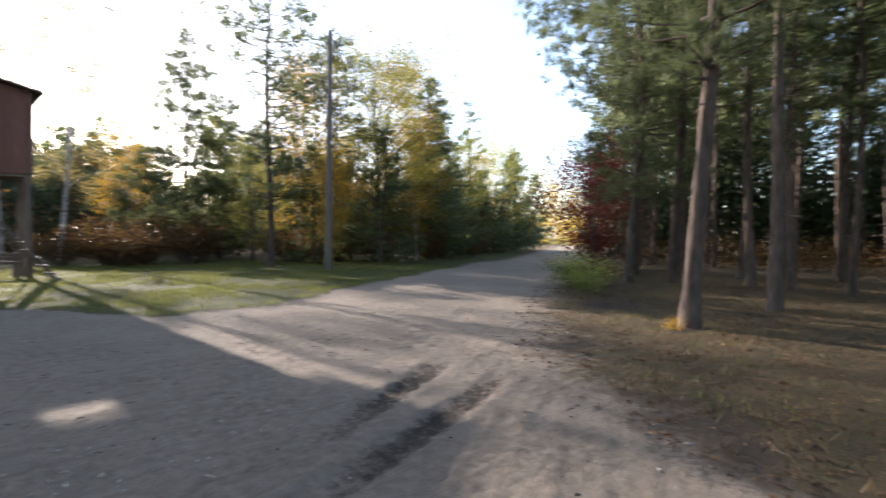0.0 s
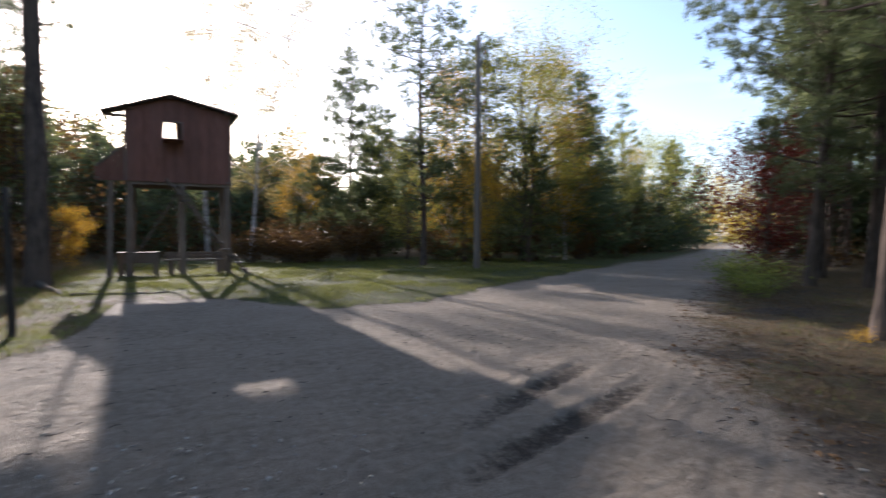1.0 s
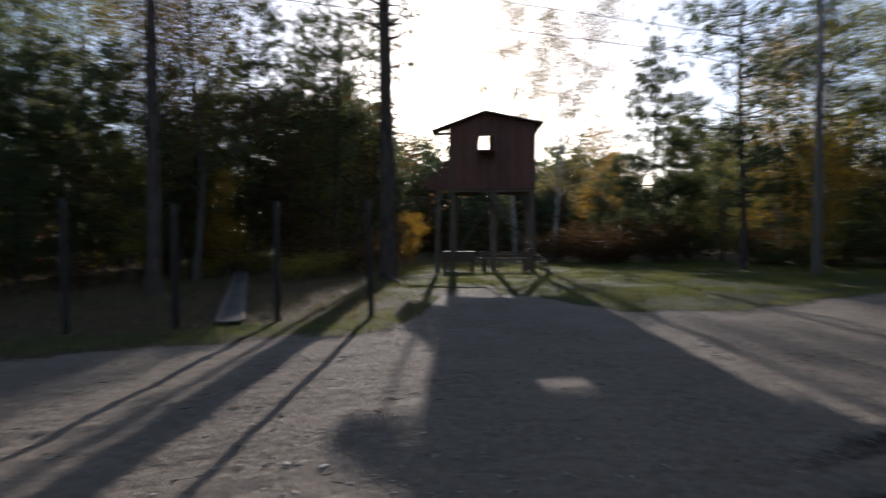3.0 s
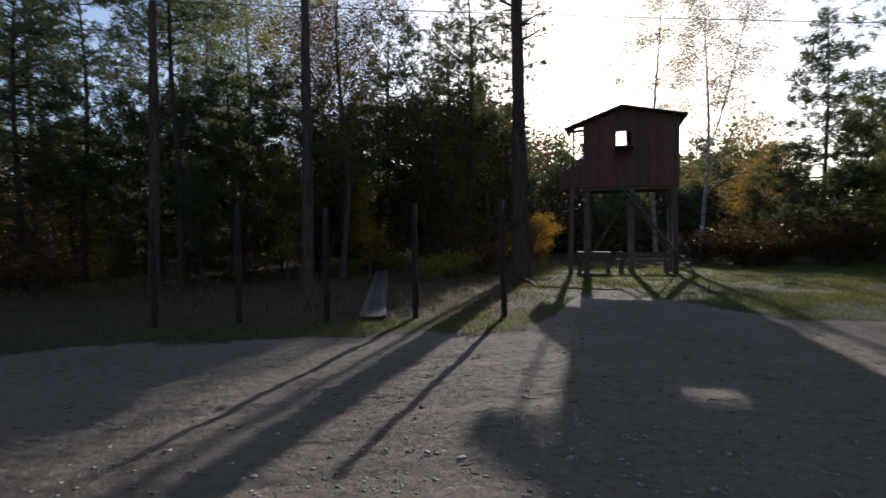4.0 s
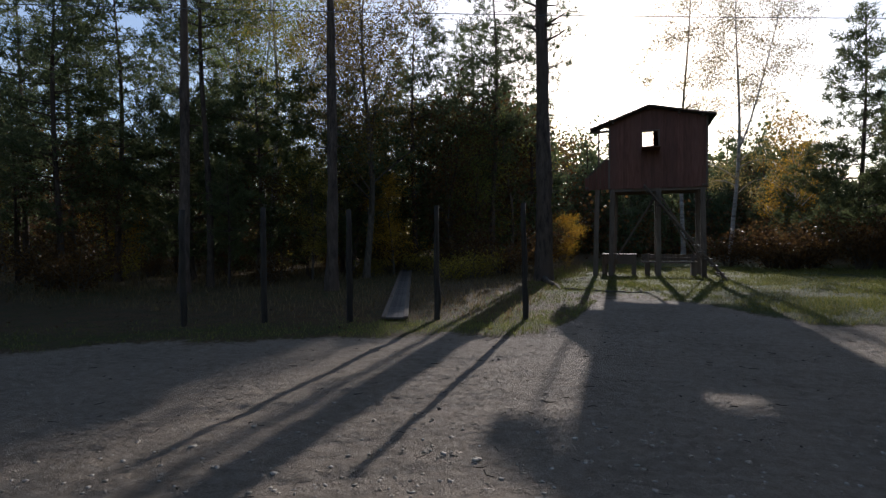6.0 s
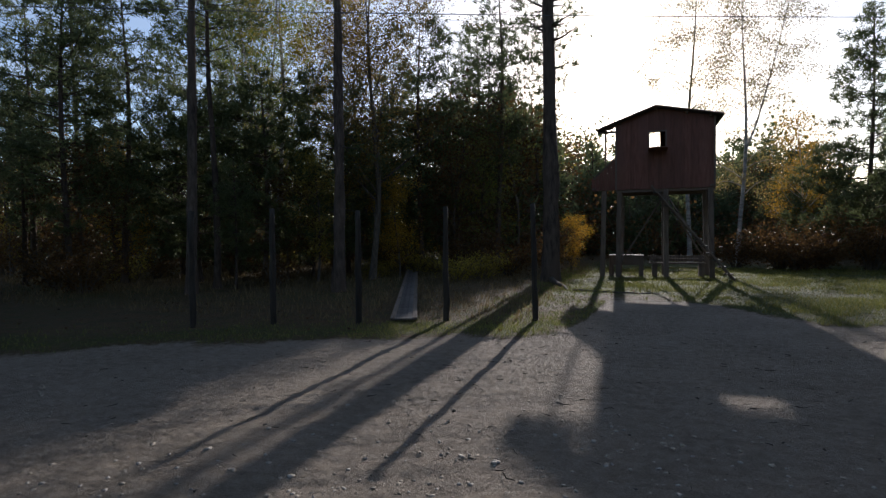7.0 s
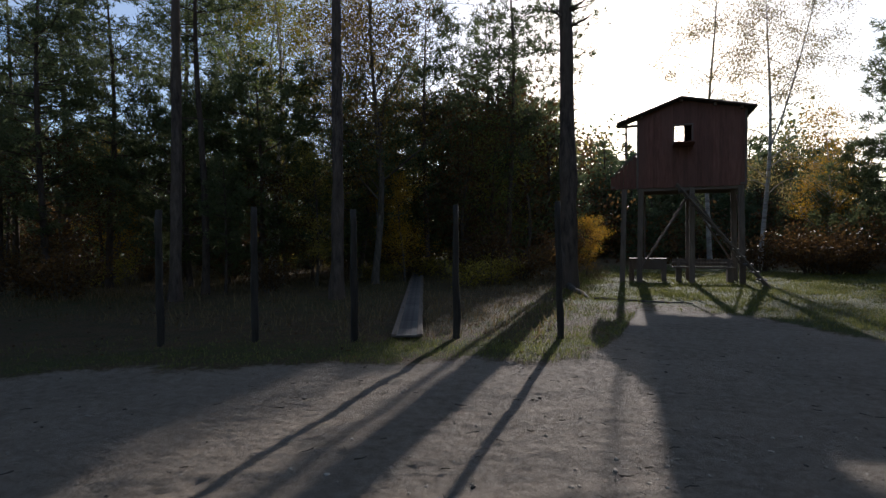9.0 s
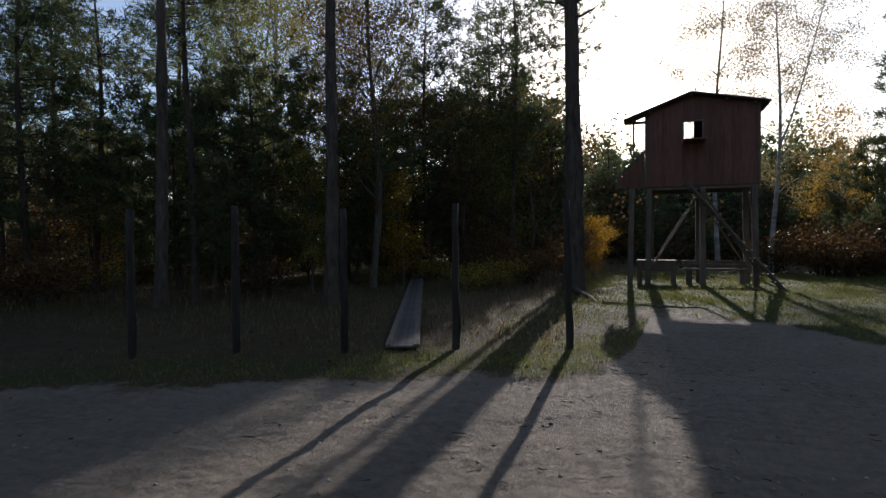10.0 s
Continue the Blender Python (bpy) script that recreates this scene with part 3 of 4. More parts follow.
def leafy_meshes(seed, h=11, r=0.11, start=0.2, spread=2.0, leaves=5000, size=0.09, bark=None, leaf=None, rise=0.9, lean=(0, 0), bend=0.2, limbs_n=34, droop=0.0, clump=0.28, forks=0):
    """Broad-leaved tree: limbs, twigs and single leaves gathered round the twigs."""
    rng = np.random.RandomState(seed)
    tp = trunk_path(h, r, rng, bend, lean, 0.06)
    stems = [tp]
    for q in range(forks):
        p0, rr = along(tp, rng.uniform(0.25, 0.4))
        a = rng.uniform(0, 6.283)
        hh = h - p0[2]
        stems.append([(p0 + np.array((math.cos(a) * hh * 0.28 * s ** 0.8, math.sin(a) * hh * 0.28 * s ** 0.8, hh * s * 0.92)), rr * 0.7 * (1 - 0.93 * s)) for s in np.linspace(0, 1, 8)])
    limbs, twigs = [], []
    for q in range(limbs_n):
        st = stems[q % len(stems)]
        f = start + (0.97 - start) * ((q + rng.uniform(0, 1)) / limbs_n)
        if st is not tp:
            f = max(0.12, f * 0.98)
        p0, rr = along(st, f)
        g = (f - start) / (1 - start)
        ln = spread * (0.45 + 1.0 * math.sin(math.pi * min(max(g, 0) * 0.82 + 0.14, 1))) * rng.uniform(0.6, 1.1)
        a = rng.uniform(0, 6.283)
        tilt = rise * rng.uniform(0.6, 1.3)
        path = [(p0 + np.array((math.cos(a) * ln * s, math.sin(a) * ln * s, ln * (tilt * s - droop * s * s))), max(rr * 0.4 * (1 - s), 0.005)) for s in np.linspace(0, 1, 6)]
        limbs.append(path)
        for k in range(4):
            c, _ = along(path, rng.uniform(0.25, 0.98))
            d = rng.normal(size=3)
            d[2] = d[2] * 0.5 + 0.25 - droop * 0.9
            d *= 0.42 * ln / (np.linalg.norm(d) + 1e-6) * rng.uniform(0.5, 1.2)
            tw = [(c, 0.008), (c + d * 0.5, 0.006), (c + d - np.array((0, 0, droop * 0.3)), 0.003)]
            twigs.append(tw)
    ends = np.array([tw[i][0] for tw in twigs for i in (1, 2)])
    pick = rng.randint(0, len(ends), leaves)
    cs = ends[pick] + rng.normal(size=(leaves, 3)) * clump * np.array((1, 1, 0.8))
    v, fc = tubes(stems, 8)
    v2, fc2 = tubes(limbs, 4)
    v3, fc3 = tubes(twigs, 3)
    trunk = mesh_of("trunk", np.concatenate([v, v2, v3]), np.concatenate([fc, fc2 + len(v), fc3 + len(v) + len(v2)]), bark or DARK_BARK, True)
    lv, lf = leaf_quads(cs, size, rng)
    return trunk, mesh_of("crown", lv, lf, leaf or LEAF_OLIVE)


def bush_meshes(seed, h=1.4, spread=0.9, leaves=1500, size=0.07, leaf=None, stems_n=14):
    rng = np.random.RandomState(seed)
    stems, ends = [], []
    for q in range(stems_n):
        a, ln = rng.uniform(0, 6.283), h * rng.uniform(0.6, 1.1)
        out = spread * rng.uniform(0.2, 1.0)
        path = [(np.array((math.cos(a) * (0.1 + out * s ** 1.3), math.sin(a) * (0.1 + out * s ** 1.3), ln * s * (1.1 - 0.25 * s) - 0.05)), 0.014 * (1 - s) + 0.003) for s in np.linspace(0, 1, 6)]
        stems.append(path)
        for s in (0.35, 0.5, 0.65, 0.8, 0.9, 1.0):
            ends.append(along(path, min(s, 0.999))[0])
    ends = np.array(ends)
    cs = ends[rng.randint(0, len(ends), leaves)] + rng.normal(size=(leaves, 3)) * 0.17 * np.array((1, 1, 0.8))
    cs[:, 2] = np.abs(cs[:, 2])
    v, fc = tubes(stems, 4)
    lv, lf = leaf_quads(cs, size, rng)
    return mesh_of("stems", v, fc, DARK_BARK, True), mesh_of("foliage", lv, lf, leaf or LEAF_BROWN)


def tree(name, meshes, x, y, turn=0.0, scale=1.0, label="", category="tree", group="", names=("trunk", "crown")):
    ob = thing(name, (x, y, height(x, y)), label, category, group)
    ob.rotation_euler = (0, 0, turn)
    ob.scale = (scale,) * 3
    for nm, me in zip(names, meshes):
        part(nm, me, ob)
    return ob


BLADE = dict(length=0.27, width=0.05, count=10)
PINES = [pine_meshes(101, 15, 0.15, 0.22, 2.2, dead=12, tufts=12, **BLADE), pine_meshes(102, 16, 0.16, 0.28, 2.4, dead=12, tufts=12, **BLADE), pine_meshes(103, 13, 0.13, 0.18, 2.1, dead=8, tufts=12, **BLADE), pine_meshes(104, 17, 0.16, 0.30, 2.3, dead=16, tufts=12, **BLADE)]
TALL = [pine_meshes(111, 17, 0.12, 0.36, 1.8, dead=20, tufts=8, step=0.6, length=0.34, width=0.07, count=8), pine_meshes(112, 16, 0.105, 0.30, 1.6, dead=20, tufts=8, step=0.6, length=0.34, width=0.07, count=8), pine_meshes(113, 18, 0.135, 0.42, 1.9, dead=22, tufts=8, step=0.6, length=0.34, width=0.07, count=8)]
YOUNG = [pine_meshes(121, 8.5, 0.10, 0.08, 1.9, True, 11, 2, step=0.42, **BLADE), pine_meshes(122, 7, 0.085, 0.06, 1.8, True, 11, 2, step=0.4, **BLADE), pine_meshes(123, 10, 0.12, 0.10, 2.1, True, 10, 4, step=0.5, **BLADE)]
FIRS = [pine_meshes(131, 11, 0.13, 0.05, 2.5, True, 15, 0, DARK_BARK, NEEDLES_BLUE, step=0.38, per=5, length=0.24, width=0.055, count=9), pine_meshes(132, 9, 0.11, 0.04, 2.2, True, 15, 0, DARK_BARK, NEEDLES_BLUE, step=0.38, per=5, length=0.24, width=0.055, count=9)]
BIRCHES = [leafy_meshes(141, 13, 0.10, 0.30, 1.8, 13000, 0.082, BIRCH_BARK, LEAF_GREEN, 0.9, droop=0.75, limbs_n=36, clump=0.22), leafy_meshes(142, 12, 0.085, 0.32, 1.6, 11000, 0.082, BIRCH_BARK, LEAF_OLIVE, 0.9, droop=0.7, limbs_n=34, clump=0.22, forks=1)]
GOLD = [leafy_meshes(151, 9, 0.10, 0.12, 1.8, 8500, 0.103, BIRCH_BARK, LEAF_YELLOW, 0.9, limbs_n=36, clump=0.36), leafy_meshes(152, 6.5, 0.07, 0.10, 1.5, 8500, 0.09, DARK_BARK, LEAF_YELLOW, 0.8, limbs_n=28, clump=0.34)]
OLIVE = [leafy_meshes(161, 10.5, 0.12, 0.12, 2.2, 9500, 0.103, DARK_BARK, LEAF_OLIVE, 0.9, limbs_n=40, clump=0.4), leafy_meshes(162, 8, 0.10, 0.10, 2.0, 7700, 0.103, DARK_BARK, LEAF_OLIVE, 0.8, limbs_n=32, clump=0.4), leafy_meshes(163, 9.5, 0.11, 0.12, 2.1, 8400, 0.103, DARK_BARK, LEAF_GREEN, 0.9, limbs_n=36, clump=0.4)]
RUSSET = [leafy_meshes(171, 6.5, 0.08, 0.05, 1.9, 5400, 0.118, DARK_BARK, LEAF_BROWN, 0.6, limbs_n=32, clump=0.38), leafy_meshes(172, 5, 0.06, 0.04, 1.7, 4700, 0.118, DARK_BARK, LEAF_BROWN, 0.5, limbs_n=28, clump=0.38)]
RED = [leafy_meshes(181, 6.0, 0.09, 0.04, 2.1, 8000, 0.14, DARK_BARK, LEAF_RED, 0.6, limbs_n=40, clump=0.38)]
BUSHES = [bush_meshes(191, 1.3, 1.0, 1700, 0.08, LEAF_BROWN), bush_meshes(192, 1.0, 0.9, 1300, 0.07, LEAF_OLIVE), bush_meshes(193, 1.6, 1.0, 1900, 0.08, LEAF_BROWN), bush_meshes(194, 0.9, 1.0, 2200, 0.06, LEAF_GREEN), bush_meshes(195, 0.4, 0.3, 350, 0.05, LEAF_YELLOW, 6)]

BROAD = [leafy_meshes(164, 9.5, 0.13, 0.10, 2.9, 19000, 0.092, DARK_BARK, LEAF_LIME, 0.85, limbs_n=60, clump=0.3), leafy_meshes(165, 9.0, 0.12, 0.10, 2.6, 17000, 0.092, DARK_BARK, LEAF_LIME, 0.9, limbs_n=54, clump=0.3)]
BRONZE = [leafy_meshes(431, 11.5, 0.12, 0.16, 2.2, 17000, 0.085, DARK_BARK, LEAF_BRONZE, 0.9, limbs_n=48, clump=0.3, forks=1), leafy_meshes(432, 9.5, 0.10, 0.14, 2.1, 14000, 0.085, DARK_BARK, LEAF_BRONZE, 0.8, limbs_n=42, clump=0.3)]
DENSE = [pine_meshes(411, 8.2, 0.11, 0.16, 2.5, False, 20, 4, step=0.45, puffs=7, **BLADE), pine_meshes(412, 7.2, 0.10, 0.14, 2.3, False, 20, 4, step=0.42, puffs=7, **BLADE)]
LAYERED = [pine_meshes(401, 12.3, 0.12, 0.08, 2.7, True, 26, 2, step=0.5, puffs=8, **BLADE), pine_meshes(402, 9.6, 0.10, 0.06, 2.4, True, 26, 2, step=0.5, puffs=8, **BLADE)]
FAR_PINE = [pine_meshes(301 + i, 8.5, 0.11, 0.06, 2.1, True, 9, 0, step=0.55, length=0.42, width=0.11, count=6) for i in range(3)]
FAR_FIR = [pine_meshes(311 + i, 10, 0.12, 0.04, 2.4, True, 10, 0, DARK_BARK, NEEDLES_BLUE, step=0.5, per=5, length=0.4, width=0.11, count=6) for i in range(2)]
FAR_TALL = [pine_meshes(315 + i, 15, 0.15, 0.25, 2.3, False, 8, 0, step=0.7, length=0.42, width=0.11, count=6) for i in range(2)]
FAR_OLIVE = [leafy_meshes(321 + i, 9.3, 0.11, 0.12, 2.1, 3000, 0.178, DARK_BARK, LEAF_OLIVE, 0.9, limbs_n=24, clump=0.45) for i in range(2)]
FAR_OAK = [leafy_meshes(325, 5.8, 0.08, 0.05, 1.9, 2000, 0.18, DARK_BARK, LEAF_BROWN, 0.6, limbs_n=14, clump=0.42)]
FAR_STAND = [pine_meshes(331 + i, 16 + i, 0.115, 0.42, 1.7, dead=10, tufts=4, step=0.8, length=0.5, width=0.13, count=6) for i in range(3)]
FAR = {id(TALL): FAR_STAND, id(YOUNG): FAR_PINE, id(FIRS): FAR_FIR, id(OLIVE): FAR_OLIVE, id(RUSSET): FAR_OAK, id(PINES): FAR_TALL}

HIGH = [pine_meshes(105, 17, 0.145, 0.55, 2.3, dead=14, tufts=10, **BLADE), pine_meshes(106, 18, 0.155, 0.52, 2.4, dead=18, tufts=10, **BLADE)]
PINE_WORDS = "tall Scots pine with rough grey-brown bark and dark needles"
STAND_WORDS = "slim plantation pine with a bare trunk and a high crown"
rnd = random.Random(7)


def put(kind, variants, x, y, k=None, s=1.0, label="", category="tree", group="", turn=None):
    if k is None and math.hypot(x, y) > 26:
        variants = FAR.get(id(variants), variants)
    k = rnd.randrange(len(variants)) if k is None else k
    return tree(kind, variants[k], x, y, rnd.uniform(0, 6.28) if turn is None else turn, s, label, category, group, ("branchwork", "foliage") if variants is BUSHES else ("trunk", "crown"))


# the thick pine beside the track, and trees of the left wood
tree("pine_tree", pine_meshes(201, 19, 0.27, 0.42, 2.6, dead=10, bend=0.05, tufts=8), -2.75, 17.4, 0.6, 1, "thick old pine with a straight trunk beside the tower", "tree")
tree("pine_tree", pine_meshes(202, 16, 0.08, 0.35, 1.0, dead=12, bend=0.08, tufts=6), -3.2, 21.5, 0.3, 1, "thin pine growing close behind the thick one", "tree")
for x, y, k, s in ((-11.5, 11.1, 0, 1.0), (-7.9, 12.8, 1, 1.0), (-19.5, 9.3, 1, 1.0), (-12.0, 12.6, 0, 0.7)):
    put("pine_tree", HIGH, x, y, k, s, "tall pine with a long bare trunk", group="pines of the wood")
for x, y, k, s in ((-16.5, 13.2, 2, 0.8), (-22.0, 13.8, 0, 0.75), (-8.9, 21.4, 2, 0.85), (-6.0, 23.4, 3, 0.8), (-7.4, 27.2, 0, 0.8), (-8.4, 28.5, 0, 0.9), (-11.6, 24.4, 2, 0.8), (-18.5, 18.2, 1, 0.85), (-24.0, 17.0, 0, 0.9), (-19.5, 23.0, 3, 0.85), (-16.0, 11.0, 2, 0.75)):
    put("pine_tree", PINES, x, y, k, s, PINE_WORDS, group="pines of the wood")
for x, y, k, s in ((-12.3, 15.2, 0, 0.84), (-14.4, 14.4, 1, 0.9), (-11.0, 17.6, 1, 1.0), (-9.9, 22.6, 1, 1.0), (-17.4, 16.6, 1, 0.9)):
    put("pine_tree", DENSE, x, y, k, s, "young pine with heavy dark boughs in the wood", group="young pines")
put("birch_tree", BIRCHES, -15.9, 20.6, 0, 1.25, "white-barked birch with thin green leaves", group="birches", turn=1.0)
tree("birch_tree", leafy_meshes(166, 12.5, 0.12, 0.30, 2.5, 12000, 0.10, BIRCH_BARK, LEAF_GREEN, 1.25, lean=(0.02, -0.03), limbs_n=50, clump=0.34, forks=2), -15.0, 19.3, 0.4, 1, "forked birch with light green leaves lit from behind", "tree", "birches")
put("birch_tree", BIRCHES, -13.6, 17.6, 1, 1.1, "slender birch with yellowing leaves", group="birches")
put("broadleaf_tree", BRONZE, -9.1, 17.1, 0, 1.0, "oak with bronze and olive leaves, lit from behind", group="broadleaf trees")
put("broadleaf_tree", BRONZE, -10.9, 19.2, 1, 1.0, "oak with bronze and olive leaves, lit from behind", group="broadleaf trees")
put("golden_tree", GOLD, -8.6, 18.4, 1, 0.55, "small tree in golden autumn leaf", group="golden trees")
put("golden_tree", GOLD, -19.3, 15.6, 1, 0.8, "small tree in golden autumn leaf", group="golden trees")
put("young_oak", RUSSET, -11.8, 15.8, 1, 0.7, "young oak with russet autumn leaves", group="russet oaks")

# birches and golden trees behind the tower
tree("birch_tree", leafy_meshes(421, 17.5, 0.13, 0.34, 2.4, 30000, 0.08, BIRCH_BARK, LEAF_BIRCH, 1.0, droop=0.7, limbs_n=46, clump=0.26), 2.7, 33.6, 0.5, 1, "tall birch with sparse pale leaves, lit from behind", group="birches")
tree("birch_tree", leafy_meshes(422, 15.2, 0.12, 0.22, 2.3, 28000, 0.08, BIRCH_BARK, LEAF_BIRCH, 1.0, droop=0.6, limbs_n=46, clump=0.26, forks=1), 4.9, 32.4, 2.0, 1, "tall birch with sparse pale leaves, lit from behind", group="birches")
put("golden_tree", GOLD, 8.1, 33.6, 0, 0.86, "young birch in golden autumn leaf", group="golden trees")
put("golden_tree", GOLD, -2.75, 22.9, 1, 0.34, "small tree in golden autumn leaf", group="golden trees")

# along the road beyond the pole
for kind, var, x, y, k, s, words in (
        ("pine_tree", LAYERED, 10.0, 30.4, 0, 1.0, "young pine with layered open branches"),
        ("pine_tree", LAYERED, 12.4, 31.6, 1, 1.0, "young pine with layered open branches"),
        ("pine_tree", PINES, 11.1, 22.5, 2, 1.1, "tall pine with layered branches by the grass"),
        ("golden_tree", GOLD, 14.6, 26.1, 0, 1.12, "birch in golden autumn leaf"),
        ("pine_tree", PINES, 16.2, 25.2, 2, 0.92, "tall pine with layered branches by the road"),
        ("broadleaf_tree", BROAD, 17.6, 23.6, 0, 1.12, "tree with yellow-green autumn leaves"),
        ("broadleaf_tree", BROAD, 20.2, 25.6, 1, 1.24, "tree with yellow-green autumn leaves"),
        ("golden_tree", GOLD, 23.0, 27.4, 0, 1.36, "birch in pale golden autumn leaf"),
        ("fir_tree", FIRS, 22.8, 25.0, 0, 1.04, "dark dense conifer by the road"),
        ("fir_tree", FIRS, 25.4, 26.6, 1, 1.08, "dark dense conifer by the road"),
        ("pine_tree", YOUNG, 33.4, 31.4, 2, 1.28, "young pine beside the road"),
        ("broadleaf_tree", BROAD, 40.4, 34.0, 1, 1.1, "tree with yellow-green autumn leaves"),
        ("fir_tree", FIRS, 45.0, 35.6, 0, 1.0, "dark dense conifer by the road"),
        ("broadleaf_tree", BROAD, 29.5, 29.2, 0, 0.85, "tree with yellow-green autumn leaves"),
        ("fir_tree", FIRS, 52.0, 38.5, 1, 1.0, "dark dense conifer by the road"),
        ("broadleaf_tree", OLIVE, 58.0, 42.0, 0, 0.9, "tree with yellow-green autumn leaves"),
        ("pine_tree", YOUNG, 40.0, 23.0, 2, 0.9, "young pine beside the road"),
        ("pine_tree", YOUNG, 46.0, 26.4, 0, 1.0, "young pine beside the road"),
        ("young_oak", RUSSET, 36.0, 20.6, 0, 0.9, "young oak with russet autumn leaves"),
        ("young_oak", RUSSET, 52.0, 29.8, 1, 1.0, "young oak with russet autumn leaves"),
        ("golden_tree", GOLD, 13.4, 21.6, 1, 0.7, "small tree in golden autumn leaf"),
        ("golden_tree", GOLD, 66.0, 45.5, 0, 1.0, "distant tree in golden leaf at the road's end"),
        ("golden_tree", GOLD, 60.0, 37.5, 1, 1.1, "distant tree in golden leaf at the road's end"),
        ("broadleaf_tree", BROAD, 13.0, 28.6, 1, 0.75, "tree with yellow-green autumn leaves")):
    put(kind, var, x, y, k, s, words, group="trees along the road")

# the pine stand across the road
tree("pine_tree", pine_meshes(301, 14, 0.14, 0.30, 2.8, dead=6, bend=0.16, lean=(0.0, 0.0), tufts=26, step=0.45, count=22, length=0.17, width=0.017, puffs=5), 9.18, 3.55, 2.2, 1, "leaning pine with peeling bark at the road's edge", "tree")
tree("pine_tree", pine_meshes(302, 16, 0.12, 0.42, 2.2, dead=22, bend=0.05, tufts=18, count=16, width=0.024, puffs=5), 12.6, 3.2, 1.2, 1, "straight pine with flaking pale bark", "tree")
tree("pine_tree", pine_meshes(303, 13, 0.14, 0.2, 3.4, dead=4, bend=0.2, lean=(-0.06, 0.01), tufts=46, count=18, length=0.2, width=0.022, puffs=11), 16.8, 8.55, 0.4, 1, "leaning pine with low spreading branches", "tree")
for x, y, k, s in ((20.6, 8.6, 0, 1.0), (23.4, 9.4, 1, 1.05)):
    put("pine_tree", TALL, x, y, k, s, STAND_WORDS, group="plantation pines")
put("red_oak", RED, 23.5, 13.9, 0, 0.95, "young oak with dark red autumn leaves", group="red oaks")
put("red_oak", RED, 28.5, 16.8, 0, 1.0, "young oak with dark red autumn leaves", group="red oaks")


def clear(x, y, taken, gap):
    return all((x - a) ** 2 + (y - b) ** 2 > gap * gap for a, b in taken)


taken = [(-2.75, 17.4), (-11.5, 11.1), (-7.9, 12.8), (9.18, 3.55), (12.6, 3.2), (16.8, 8.55)]
# plantation: sector to the right of the road
count = 0
while count < 105:
    x, y = rnd.uniform(10.5, 48), rnd.uniform(-14, 22)
    if y > np.interp(x, DX, DY) - 2.0 or y < -0.75 * x + 6 or not clear(x, y, taken, 1.25) or math.hypot(x, y) < 14.5 or (x < 17 and y > 1.5):
        continue
    taken.append((x, y))
    put("pine_tree", TALL, x, y, None, rnd.uniform(0.85, 1.1), STAND_WORDS, group="plantation pines")
    count += 1
# the left wood
HEIGHTS = {id(PINES): 15.0, id(YOUNG): 8.5, id(FIRS): 10.0, id(OLIVE): 10.5, id(GOLD): 8.5, id(RUSSET): 6.2, id(BIRCHES): 13.0}
count = 0
while count < 64:
    a, d = rnd.uniform(math.radians(94), math.radians(152)), 15 + 33 * rnd.random() ** 0.75
    x, y = d * math.cos(a), d * math.sin(a)
    walkline = abs((x + 4.1) * 0.923 + (y - 8.8) * 0.385)
    if walkline < 2.3 or y < np.interp(x, UX, UY) + 4 or (x > -6.0 and y < 44) or not clear(x, y, taken, 1.5):
        continue
    taken.append((x, y))
    q = rnd.random()
    kind, var, words, group = (("pine_tree", PINES, PINE_WORDS, "pines of the wood") if q < 0.2 else
                               ("pine_tree", YOUNG, "young pine with branches near the ground", "young pines") if q < 0.48 else
                               ("broadleaf_tree", OLIVE, "tree with yellowing olive leaves", "broadleaf trees") if q < 0.64 else
                               ("young_oak", RUSSET, "young oak with russet autumn leaves", "russet oaks") if q < 0.93 else
                               ("birch_tree", BIRCHES, "white-barked birch with thin leaves", "birches"))
    s = min(1.1, (1.3 + 0.22 * d) / HEIGHTS[id(var)]) * rnd.uniform(0.65, 1.05)
    put(kind, var, x, y, None, s, words, group=group)
    count += 1
# young trees beside the boardwalk
count = 0
while count < 24:
    x, y = rnd.uniform(-13, -5.5), rnd.uniform(19, 42)
    if abs((x + 4.05) * 0.924 + (y - 8.4) * 0.382) < 1.8 or not clear(x, y, taken, 1.3):
        continue
    taken.append((x, y))
    q = rnd.random()
    kind, var, words, group = (("pine_tree", YOUNG, "young pine with branches near the ground", "young pines") if q < 0.5 else
                               ("broadleaf_tree", OLIVE, "tree with yellowing olive leaves", "broadleaf trees") if q < 0.75 else
                               ("young_oak", RUSSET, "young oak with russet autumn leaves", "russet oaks"))
    put(kind, var, x, y, None, min(1.35, 0.33 * (y - 2) / HEIGHTS[id(var)]) * rnd.uniform(0.9, 1.1), words, group=group)
    count += 1
